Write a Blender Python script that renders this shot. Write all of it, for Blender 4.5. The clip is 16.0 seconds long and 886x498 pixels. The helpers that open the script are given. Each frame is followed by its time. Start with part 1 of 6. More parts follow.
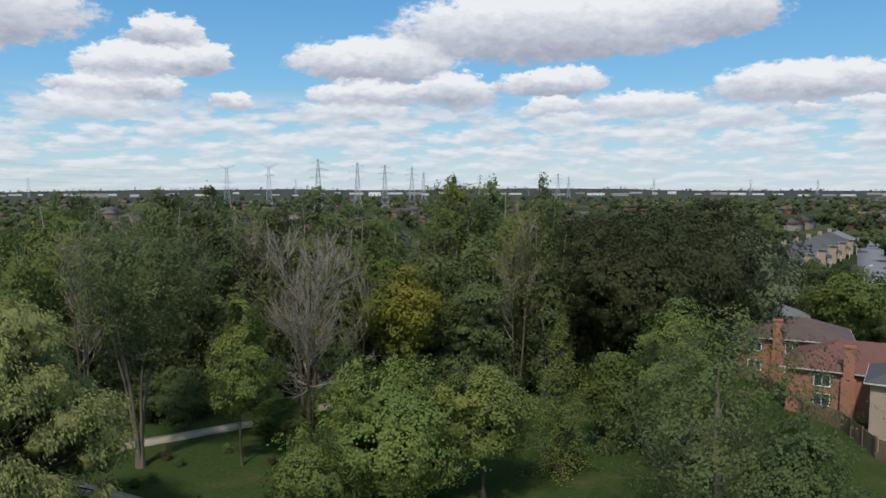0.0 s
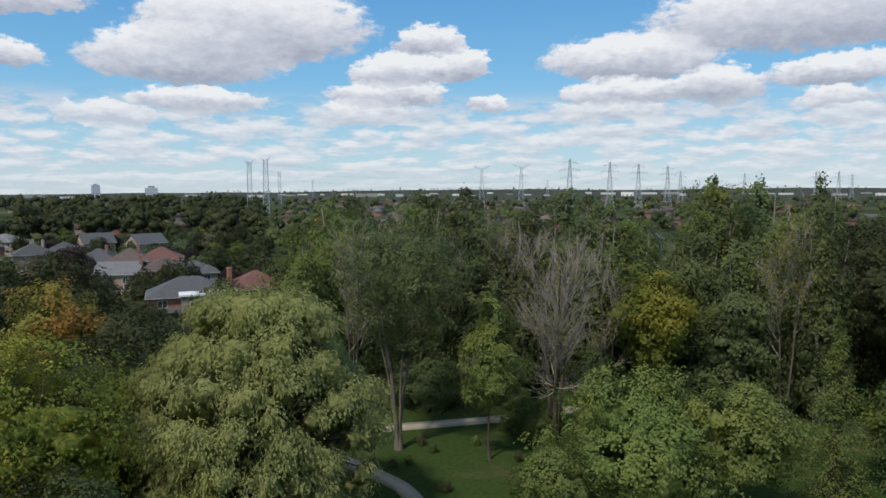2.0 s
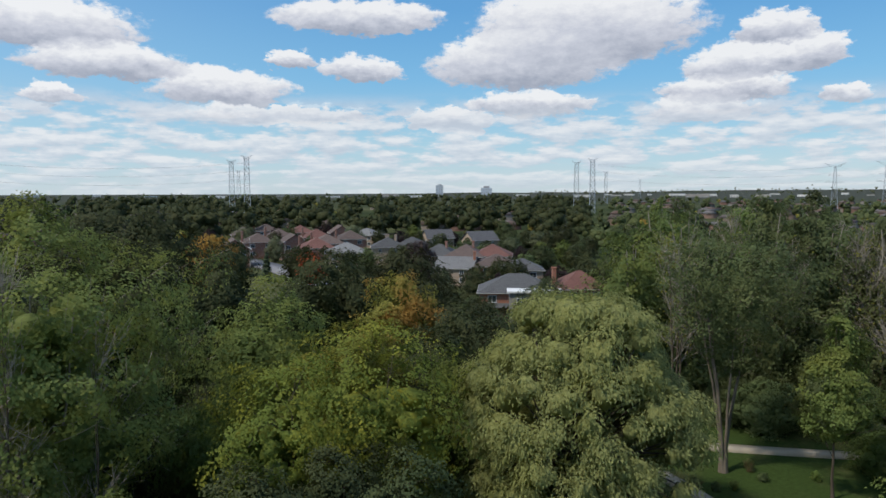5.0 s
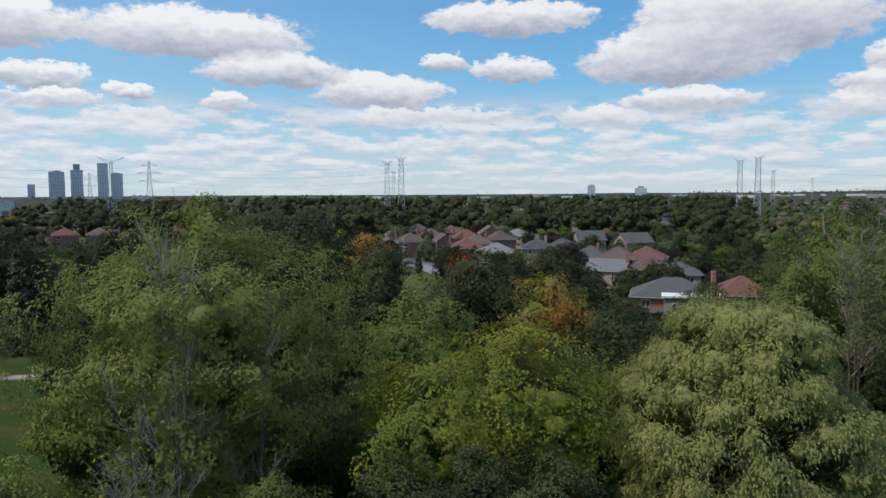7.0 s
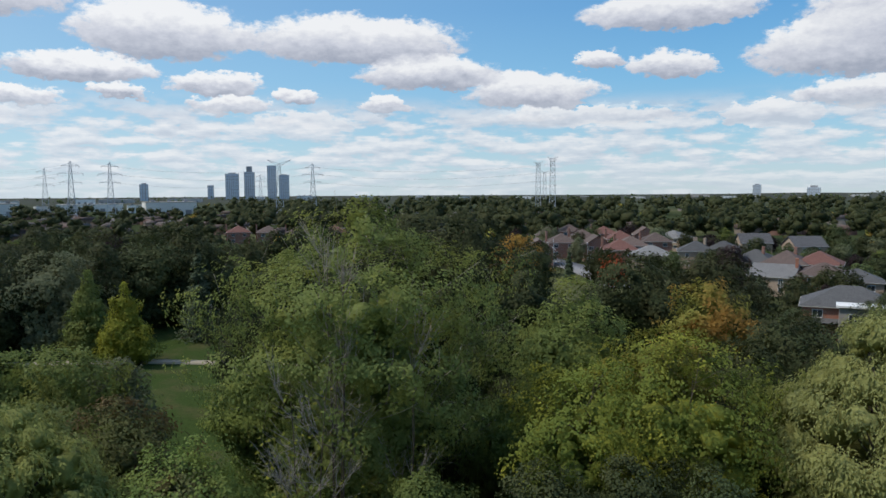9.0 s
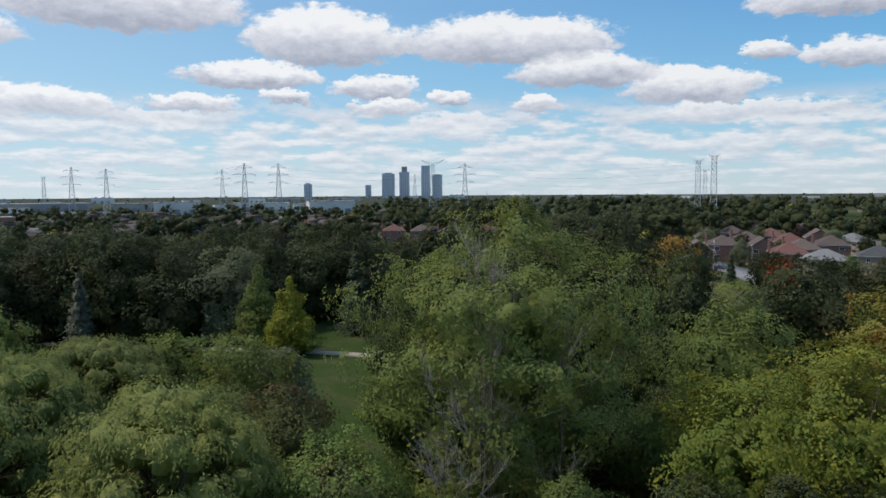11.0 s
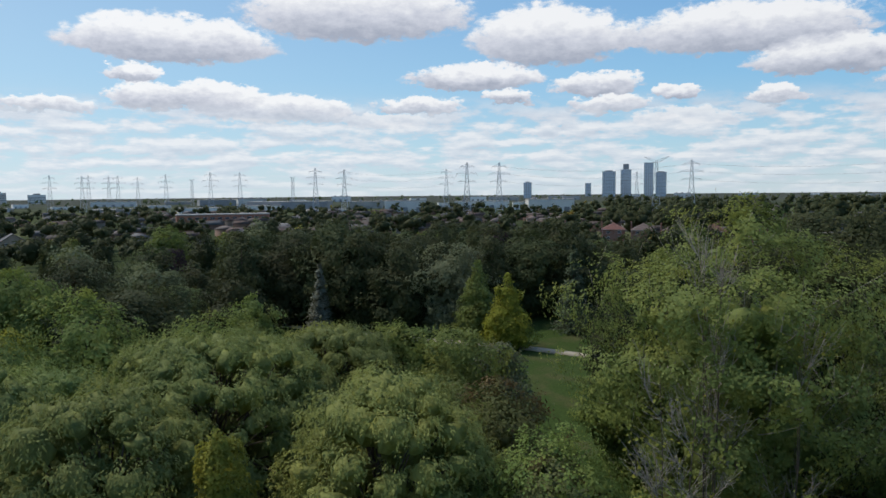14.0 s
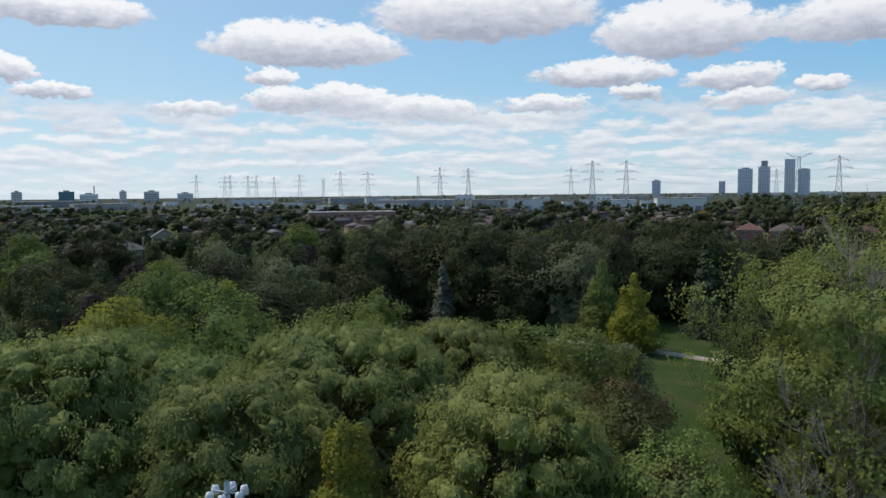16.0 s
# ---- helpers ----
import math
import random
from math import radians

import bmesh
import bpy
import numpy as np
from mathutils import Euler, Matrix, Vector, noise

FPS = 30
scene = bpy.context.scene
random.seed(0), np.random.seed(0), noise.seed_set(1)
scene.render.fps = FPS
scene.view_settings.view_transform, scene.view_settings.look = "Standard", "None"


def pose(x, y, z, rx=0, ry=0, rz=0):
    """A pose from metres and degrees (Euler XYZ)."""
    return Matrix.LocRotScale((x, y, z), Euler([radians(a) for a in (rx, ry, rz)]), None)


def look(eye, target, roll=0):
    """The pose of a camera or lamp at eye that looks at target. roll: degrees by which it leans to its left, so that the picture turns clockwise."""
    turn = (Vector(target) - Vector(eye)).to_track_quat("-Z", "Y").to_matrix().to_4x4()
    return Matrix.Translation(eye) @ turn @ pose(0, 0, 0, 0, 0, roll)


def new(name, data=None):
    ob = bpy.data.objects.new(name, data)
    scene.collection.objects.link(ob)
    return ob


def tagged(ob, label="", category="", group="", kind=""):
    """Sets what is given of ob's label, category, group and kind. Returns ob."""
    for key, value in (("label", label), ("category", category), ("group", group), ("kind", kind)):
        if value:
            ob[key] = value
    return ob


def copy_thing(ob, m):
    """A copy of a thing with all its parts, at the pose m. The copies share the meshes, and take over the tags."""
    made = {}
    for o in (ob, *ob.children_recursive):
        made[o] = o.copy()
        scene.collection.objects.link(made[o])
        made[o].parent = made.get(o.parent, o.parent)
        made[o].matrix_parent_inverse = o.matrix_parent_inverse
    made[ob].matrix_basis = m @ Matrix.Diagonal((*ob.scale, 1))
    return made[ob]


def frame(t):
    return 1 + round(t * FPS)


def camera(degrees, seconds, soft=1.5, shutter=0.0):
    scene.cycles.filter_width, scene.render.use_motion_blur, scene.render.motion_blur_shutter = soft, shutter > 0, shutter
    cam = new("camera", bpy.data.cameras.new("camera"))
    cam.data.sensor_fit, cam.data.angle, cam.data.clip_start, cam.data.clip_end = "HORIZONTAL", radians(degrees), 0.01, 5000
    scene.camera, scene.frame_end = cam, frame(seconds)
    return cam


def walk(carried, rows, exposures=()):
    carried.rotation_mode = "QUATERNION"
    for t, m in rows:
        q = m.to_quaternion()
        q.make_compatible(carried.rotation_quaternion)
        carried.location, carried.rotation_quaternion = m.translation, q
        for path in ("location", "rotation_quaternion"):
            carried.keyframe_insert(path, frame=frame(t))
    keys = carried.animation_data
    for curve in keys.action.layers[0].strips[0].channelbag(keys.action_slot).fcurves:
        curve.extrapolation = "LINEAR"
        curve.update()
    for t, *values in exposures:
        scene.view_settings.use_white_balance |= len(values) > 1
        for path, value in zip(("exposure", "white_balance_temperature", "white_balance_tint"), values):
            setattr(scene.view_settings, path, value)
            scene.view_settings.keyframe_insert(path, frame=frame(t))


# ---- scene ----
cam = camera(62.29, 16.0, 1.55)
PATH = [
    (0.0, pose(0.29, -0.37, 22.44, 85.31, 0.11, 0.00)),
    (0.5, pose(0.27, -0.33, 22.49, 85.31, 0.15, 4.92)),
    (1.0, pose(0.25, -0.28, 22.54, 85.32, 0.13, 9.87)),
    (1.5, pose(0.22, -0.23, 22.59, 85.33, 0.16, 14.77)),
    (2.0, pose(0.20, -0.19, 22.64, 85.35, 0.21, 19.38)),
    (2.5, pose(0.19, -0.18, 22.71, 85.36, 0.24, 23.96)),
    (3.0, pose(0.19, -0.17, 22.78, 85.38, 0.22, 28.48)),
    (3.5, pose(0.18, -0.16, 22.85, 85.38, 0.19, 32.95)),
    (4.0, pose(0.18, -0.14, 22.93, 85.39, 0.17, 37.27)),
    (6.5, pose(0.03, -0.02, 22.99, 85.48, 0.23, 53.09)),
    (7.0, pose(-0.00, -0.00, 23.00, 85.50, 0.27, 56.06)),
    (7.5, pose(0.03, -0.02, 23.04, 85.52, 0.32, 59.04)),
    (8.0, pose(0.06, -0.04, 23.09, 85.53, 0.32, 61.95)),
    (8.5, pose(0.09, -0.06, 23.13, 85.55, 0.35, 64.81)),
    (9.0, pose(0.12, -0.08, 23.17, 85.56, 0.34, 67.77)),
    (11.5, pose(0.15, -0.14, 23.24, 85.58, 0.41, 82.37)),
    (12.0, pose(0.14, -0.14, 23.23, 85.58, 0.43, 85.22)),
    (12.5, pose(0.14, -0.13, 23.22, 85.58, 0.40, 88.10)),
    (13.0, pose(0.14, -0.13, 23.22, 85.58, 0.48, 90.97)),
    (13.5, pose(0.14, -0.12, 23.21, 85.58, 0.52, 93.75)),
    (14.0, pose(0.15, -0.12, 23.18, 85.58, 0.53, 96.46)),
    (14.5, pose(0.15, -0.12, 23.16, 85.60, 0.57, 99.07)),
    (15.0, pose(0.16, -0.12, 23.13, 85.60, 0.60, 101.59)),
    (15.5, pose(0.16, -0.12, 23.10, 85.58, 0.58, 103.91)),
    (16.0, pose(0.17, -0.12, 23.08, 85.56, 0.54, 106.07)),
]
walk(cam, PATH)

# ---------------------------------------------------------------- world, sun
SUN_AZ, SUN_EL = 165.0, 52.0


def bearing(az, d, z=0.0):
    """A place d metres away at az degrees to the left of north."""
    a = radians(az)
    return Vector((-d * math.sin(a), d * math.cos(a), z))


# cumulus with flat bases: bearing, elevation, half width, height of the top above the middle, in degrees
CLOUDS_NORTH = [
    (-30.8, 5.6, 2.5, 0.81), (-26.2, 7.1, 7.6, 2.02), (-26.0, 5.6, 1.2, 0.52), (-21.9, 4.8, 3.9, 1.08), (-20.1, 12.2, 5.3, 2.96),
    (-15.7, 4.2, 4.3, 0.89), (-15.3, 6.1, 4.8, 1.38), (-10.6, 3.2, 2.1, 0.82), (-9.1, 4.8, 3.1, 0.94), (-8.5, 6.1, 2.9, 1.05),
    (-8.5, 7.8, 4.9, 1.48), (-8.4, 11.6, 14.0, 4.04), (-5.5, 2.8, 1.9, 0.65), (-3.8, 3.9, 2.9, 0.86), (-1.1, 7.2, 3.6, 1.88),
    (5.3, 9.3, 7.4, 2.33), (5.7, 7.0, 5.5, 1.49), (6.7, 5.7, 5.1, 1.08), (7.5, 4.0, 4.3, 0.82)]
CLOUDS_NORTHWEST = [
    (15.7, 6.3, 1.8, 0.91), (18.1, 9.1, 2.8, 1.77), (20.5, 10.9, 3.1, 1.6), (22.7, 8.7, 4.3, 1.85), (23.7, 7.0, 5.5, 1.49),
    (25.3, 5.6, 4.8, 1.41), (33.5, 11.7, 9.6, 4.48), (37.8, 6.4, 5.4, 1.39), (38.3, 9.3, 8.0, 2.97), (43.8, 5.0, 3.7, 1.36),
    (43.9, 5.0, 4.0, 1.39), (50.7, 9.0, 3.4, 1.35), (50.8, 12.6, 7.4, 1.85), (55.8, 9.6, 2.3, 0.94), (56.6, 5.5, 8.2, 1.0)]
CLOUDS_WEST = [
    (60.9, 7.3, 5.7, 1.96), (68.6, 8.8, 6.2, 1.83), (72.3, 6.5, 2.1, 1.04), (74.4, 11.0, 9.4, 2.56), (78.2, 5.0, 4.5, 1.2),
    (78.9, 7.1, 1.9, 0.81), (83.6, 6.3, 3.4, 1.07), (84.5, 7.8, 3.9, 1.16), (87.0, 4.5, 3.2, 0.67), (88.2, 11.1, 7.0, 3.04),
    (91.3, 7.1, 2.1, 0.78), (93.9, 8.5, 6.2, 1.4), (98.3, 6.6, 4.0, 0.97), (100.8, 5.3, 4.1, 0.91), (102.7, 13.1, 9.7, 3.17),
    (108.9, 6.1, 7.0, 1.54), (113.3, 7.0, 3.8, 1.5), (116.4, 10.7, 8.5, 2.39), (118.3, 6.9, 3.1, 1.4), (118.9, 8.6, 2.1, 0.88),
    (124.6, 6.2, 3.4, 0.8), (130.1, 4.6, 1.1, 0.78), (132.8, 4.5, 1.1, 0.58), (133.1, 12.3, 6.8, 1.61), (134.0, 7.0, 3.2, 0.8),
    (136.4, 8.3, 1.9, 1.37)]


class Net:
    """A short way to write node trees."""

    def __init__(self, tree):
        self.tree = tree

    def node(self, kind, **props):
        n = self.tree.nodes.new(kind)
        for key, value in props.items():
            setattr(n, key, value)
        return n

    def put(self, socket, value):
        if hasattr(value, "is_linked"):
            self.tree.links.new(value, socket)
        else:
            socket.default_value = value

    def math(self, op, a, b=None, c=None, clamp=False):
        n = self.node("ShaderNodeMath", operation=op, use_clamp=clamp)
        for i, v in enumerate((a, b, c)):
            if v is not None:
                self.put(n.inputs[i], v)
        return n.outputs[0]

    def vec(self, op, a, b=None, c=None):
        n = self.node("ShaderNodeVectorMath", operation=op)
        for i, v in enumerate((a, b, c)):
            if v is not None:
                self.put(n.inputs[i], v)
        return n.outputs["Value"] if op in ("LENGTH", "DOT_PRODUCT") else n.outputs[0]

    def noise(self, vector, scale, detail=3.0, rough=0.55, out="Fac", distortion=0.0):
        n = self.node("ShaderNodeTexNoise")
        if vector is not None:
            self.put(n.inputs["Vector"], vector)
        for key, v in (("Scale", scale), ("Detail", detail), ("Roughness", rough), ("Distortion", distortion)):
            self.put(n.inputs[key], v)
        return n.outputs[out]

    def ramp(self, fac, stops):
        n = self.node("ShaderNodeValToRGB")
        self.put(n.inputs[0], fac)
        el = n.color_ramp.elements
        while len(el) < len(stops):
            el.new(0.5)
        for e, (p, c) in zip(el, stops):
            e.position = p
            e.color = (*c, 1) if len(c) == 3 else c
        return n.outputs[0]

    def span(self, v, a, b, c=0.0, d=1.0, smooth=False):
        n = self.node("ShaderNodeMapRange", interpolation_type="SMOOTHSTEP" if smooth else "LINEAR")
        for i, x in enumerate((v, a, b, c, d)):
            self.put(n.inputs[i], x)
        return n.outputs[0]

    def mix(self, fac, a, b, blend="MIX"):
        n = self.node("ShaderNodeMix", data_type="RGBA", blend_type=blend)
        self.put(n.inputs[0], fac)
        self.put(n.inputs[6], a if hasattr(a, "is_linked") else (*a, 1))
        self.put(n.inputs[7], b if hasattr(b, "is_linked") else (*b, 1))
        return n.outputs[2]


world = bpy.data.worlds.new("sky")
scene.world = world
world.use_nodes = True
world.node_tree.nodes.clear()
W = Net(world.node_tree)
sky = W.node("ShaderNodeTexSky", sky_type="NISHITA", sun_disc=False, sun_elevation=radians(SUN_EL), sun_rotation=radians(-SUN_AZ),
             altitude=200.0, air_density=1.0, dust_density=0.6, ozone_density=2.0)
way = W.node("ShaderNodeTexCoord").outputs["Generated"]
split = W.node("ShaderNodeSeparateXYZ")
W.put(split.inputs[0], way)
DEG = 180 / math.pi
az_deg = W.math("MULTIPLY", W.math("ARCTAN2", W.math("MULTIPLY", split.outputs[0], -1.0), split.outputs[1]), DEG)
el_deg = W.math("MULTIPLY", W.math("ARCSINE", split.outputs[2]), DEG)
# ragged edges: shift the lookup by noise at two sizes
flat = W.node("ShaderNodeCombineXYZ")
W.put(flat.inputs[0], W.math("MULTIPLY", az_deg, 0.55))
W.put(flat.inputs[1], el_deg)
puff = W.noise(flat.outputs[0], 0.55, 5.0, 0.6, "Color")
fine = W.noise(flat.outputs[0], 1.3, 6.0, 0.68)
shift = W.vec("MULTIPLY", W.vec("SUBTRACT", puff, (0.5, 0.5, 0.5)), (3.4, 1.3, 0.0))
spot = W.node("ShaderNodeCombineXYZ")
W.put(spot.inputs[0], az_deg)
W.put(spot.inputs[1], el_deg)
knobs = W.noise(flat.outputs[0], 1.9, 3.0, 0.6, "Color")
shift = W.vec("ADD", shift, W.vec("MULTIPLY", W.vec("SUBTRACT", knobs, (0.5, 0.5, 0.5)), (2.2, 1.1, 0.0)))
at = W.vec("ADD", spot.outputs[0], shift)
total, lift = 0.0, 0.0
for az, el, wa, we in CLOUDS_NORTH + CLOUDS_NORTHWEST + CLOUDS_WEST:
    q = W.vec("MULTIPLY_ADD", at, (1 / wa, 1 / we, 0), (-az / wa, -el / we, 0))
    tall = W.vec("DOT_PRODUCT", q, (0, 1, 0))
    wide = W.vec("DOT_PRODUCT", q, (1, 0, 0))
    steep = W.math("MAXIMUM", tall, W.math("MULTIPLY", tall, -1.65))
    body = W.math("SUBTRACT", 1.0, W.math("MULTIPLY_ADD", wide, wide, W.math("MULTIPLY", steep, steep)), clamp=True)
    total = W.math("ADD", total, body)
    lift = W.math("MULTIPLY_ADD", body, W.math("MAXIMUM", tall, W.math("MULTIPLY", steep, -1.0)), lift)
# the cloud field outside the view and the thin banks near the horizon
height = W.math("ADD", W.math("MAXIMUM", split.outputs[2], 0.0), 0.045)
over = W.node("ShaderNodeCombineXYZ")
W.put(over.inputs[0], W.math("DIVIDE", split.outputs[0], height))
W.put(over.inputs[1], W.math("DIVIDE", split.outputs[1], height))
field = W.noise(over.outputs[0], 0.9, 6.0, 0.58)
rows = W.node("ShaderNodeCombineXYZ")
W.put(rows.inputs[0], W.math("MULTIPLY", az_deg, 0.27))
W.put(rows.inputs[1], W.math("MULTIPLY", W.math("POWER", W.math("MAXIMUM", el_deg, 0.05), 0.75), 1.75))
far_field = W.noise(rows.outputs[0], 1.0, 6.0, 0.58)
far_above = W.noise(W.vec("ADD", rows.outputs[0], (0.05, 0.42, 0.0)), 1.0, 6.0, 0.58)
high = W.span(el_deg, 14.0, 20.0, smooth=True)
low = W.span(el_deg, 7.6, 5.4, smooth=True)
generic = W.math("MULTIPLY", W.span(field, 0.50, 0.62, smooth=True), high)
banks = W.math("MULTIPLY", W.span(far_field, 0.39, 0.54, smooth=True), W.math("MULTIPLY", low, W.span(el_deg, 0.2, 2.4, 0.55, 1.0)))
edge = W.math("ADD", total, W.math("MULTIPLY", W.math("MULTIPLY", W.math("SUBTRACT", fine, 0.5), 1.15), W.math("MULTIPLY", total, 4.0, clamp=True)))
cover = W.span(edge, 0.05, 0.42, smooth=True)
cover = W.math("MAXIMUM", cover, W.math("MAXIMUM", generic, W.math("MULTIPLY", banks, 0.93)))
side = W.math("DIVIDE", lift, W.math("ADD", total, 0.12))
shade = W.math("ADD", W.math("MULTIPLY", side, 1.5), W.math("MULTIPLY", W.math("SUBTRACT", fine, 0.5), 0.9))
shade = W.math("SUBTRACT", shade, W.math("MULTIPLY", total, 0.15))
cloud = W.ramp(W.span(shade, -0.62, 0.45), [(0.0, (0.40, 0.43, 0.52)), (0.5, (0.66, 0.68, 0.76)), (1.0, (0.955, 0.96, 0.975))])
thin = W.ramp(W.span(W.math("SUBTRACT", far_field, far_above), -0.15, 0.15), [(0.0, (0.58, 0.65, 0.75)), (0.5, (0.70, 0.76, 0.84)), (1.0, (0.87, 0.89, 0.925))])
cloud = W.mix(W.span(el_deg, 6.8, 4.8), cloud, thin)
# clear air: the sky's own gradient, drawn towards a cleaner blue, paler towards the horizon
clear = W.mix(1.0, sky.outputs[0], (0.11, 0.11, 0.11), "MULTIPLY")
blue = W.ramp(W.span(el_deg, 0.0, 30.0), [(0.0, (0.62, 0.77, 0.87)), (0.12, (0.39, 0.69, 0.89)), (0.28, (0.20, 0.55, 0.90)), (0.45, (0.12, 0.42, 0.82)), (1.0, (0.10, 0.28, 0.60))])
clear = W.mix(0.75, clear, blue)
clear = W.mix(W.span(az_deg, 48, 150, 0.0, 0.55), clear, (0.62, 0.76, 0.85))
both = W.mix(W.math("MULTIPLY", cover, 0.94), clear, cloud)
# brighter towards the sun's side
both = W.mix(1.0, both, W.ramp(W.span(az_deg, 55, 135), [(0.0, (0.92, 0.92, 0.92)), (1.0, (1.0, 1.0, 1.0))]), "MULTIPLY")
bg = W.node("ShaderNodeBackground")
W.put(bg.inputs[0], both)
bg.inputs[1].default_value = 1.0
W.tree.links.new(bg.outputs[0], W.node("ShaderNodeOutputWorld").inputs[0])

sun = new("sun", bpy.data.lights.new("sun", "SUN"))
sun.data.energy, sun.data.angle, sun.data.color = 2.9, radians(3.5), (1.0, 0.94, 0.84)
sun.matrix_world = look(bearing(SUN_AZ, 100, 100 * math.tan(radians(SUN_EL))), (0, 0, 0))

# ---------------------------------------------------------------- materials
def material(name):
    m = bpy.data.materials.new(name)
    m.use_nodes = True
    n = Net(m.node_tree)
    return m, n, m.node_tree.nodes["Principled BSDF"]


def bump(n, bsdf, height, strength, distance):
    b = n.node("ShaderNodeBump")
    b.inputs["Strength"].default_value = strength
    b.inputs["Distance"].default_value = distance
    n.put(b.inputs["Height"], height)
    n.put(bsdf.inputs["Normal"], b.outputs[0])


def leaf_material(name, dark, mid, light, tint=None, tint_amount=0.0, through_light=0.42, vivid=0.98):
    """Leaves: tone by leaf, patches by place in the crown, a shift for each tree."""
    m, n, bsdf = material(name)
    geo = n.node("ShaderNodeNewGeometry")
    info = n.node("ShaderNodeObjectInfo")
    coord = n.node("ShaderNodeTexCoord").outputs["Object"]
    tone = n.ramp(n.span(geo.outputs["Random Per Island"], 0, 1, 0.44, 0.58), [(0.0, dark), (0.5, mid), (1.0, light)])
    patch = n.noise(coord, 0.45, 3.0)
    tone = n.mix(n.span(patch, 0.35, 0.65), tone, mid)
    if tint:
        where = n.noise(coord, 0.22, 2.0)
        amount = n.math("MULTIPLY", n.span(where, 0.45, 0.62, smooth=True), tint_amount)
        tone = n.mix(amount, tone, tint)
    hsv = n.node("ShaderNodeHueSaturation")
    hsv.inputs["Saturation"].default_value = vivid
    n.put(hsv.inputs["Hue"], n.span(info.outputs["Random"], 0, 1, 0.484, 0.511))
    n.put(hsv.inputs["Value"], n.span(info.outputs["Random"], 0, 1, 0.85, 1.18))
    tuft = n.noise(coord, 3.2, 5.0, 0.7)
    scale = n.node("ShaderNodeVectorMath", operation="SCALE")
    n.put(scale.inputs[0], tone)
    n.put(scale.inputs["Scale"], n.span(tuft, 0.32, 0.68, 0.86, 1.34))
    n.put(hsv.inputs["Color"], scale.outputs[0])
    n.put(bsdf.inputs["Base Color"], hsv.outputs[0])
    bump(n, bsdf, tuft, 0.35, 0.2)
    bsdf.inputs["Roughness"].default_value = 0.7
    bsdf.inputs["Specular IOR Level"].default_value = 0.15
    glow = n.node("ShaderNodeBsdfTranslucent")
    n.put(glow.inputs[0], hsv.outputs[0])
    mixer = n.node("ShaderNodeMixShader")
    mixer.inputs[0].default_value = through_light
    out = m.node_tree.nodes["Material Output"]
    n.put(mixer.inputs[1], bsdf.outputs[0])
    n.put(mixer.inputs[2], glow.outputs[0])
    n.put(out.inputs[0], mixer.outputs[0])
    return m


def grain_material(name, a, b, scale=1.0, rough=0.8, relief=0.3, spread=(0.3, 0.7), stretch=(1, 1, 1), vary=0.0, metal=0.0):
    """A plain rough surface of two tones with grain at two sizes."""
    m, n, bsdf = material(name)
    coord = n.vec("MULTIPLY", n.node("ShaderNodeTexCoord").outputs["Object"], stretch)
    big = n.noise(coord, 0.6 * scale, 4.0)
    small = n.noise(coord, 7.0 * scale, 4.0, 0.65)
    f = n.math("ADD", n.math("MULTIPLY", big, 0.6), n.math("MULTIPLY", small, 0.4))
    col = n.mix(n.span(f, *spread), a, b)
    if vary:
        hsv = n.node("ShaderNodeHueSaturation")
        rnd = n.node("ShaderNodeObjectInfo").outputs["Random"]
        n.put(hsv.inputs["Value"], n.span(rnd, 0, 1, 1 - vary, 1 + vary))
        n.put(hsv.inputs["Color"], col)
        col = hsv.outputs[0]
    n.put(bsdf.inputs["Base Color"], col)
    bsdf.inputs["Roughness"].default_value = rough
    bsdf.inputs["Specular IOR Level"].default_value = 0.2
    bsdf.inputs["Metallic"].default_value = metal
    if relief:
        bump(n, bsdf, small, relief, 0.03 / scale)
    return m


def brick_material(name, a, b, mortar):
    m, n, bsdf = material(name)
    coord = n.node("ShaderNodeTexCoord").outputs["Object"]
    sep = n.node("ShaderNodeSeparateXYZ")
    n.put(sep.inputs[0], coord)
    com = n.node("ShaderNodeCombineXYZ")
    n.put(com.inputs[0], n.math("ADD", sep.outputs[0], sep.outputs[1]))
    n.put(com.inputs[1], sep.outputs[2])
    tex = n.node("ShaderNodeTexBrick")
    n.put(tex.inputs["Vector"], com.outputs[0])
    tex.inputs["Color1"].default_value, tex.inputs["Color2"].default_value = (*a, 1), (*b, 1)
    tex.inputs["Mortar"].default_value = (*mortar, 1)
    for key, v in (("Scale", 1.0), ("Mortar Size", 0.008), ("Brick Width", 0.22), ("Row Height", 0.075)):
        tex.inputs[key].default_value = v
    stain = n.noise(coord, 0.5, 4.0)
    col = n.mix(n.span(stain, 0.3, 0.7, 0.0, 0.35), tex.outputs[0], tuple(0.7 * x for x in a))
    n.put(bsdf.inputs["Base Color"], col)
    bsdf.inputs["Roughness"].default_value = 0.9
    bump(n, bsdf, tex.outputs["Fac"], -0.4, 0.01)
    return m


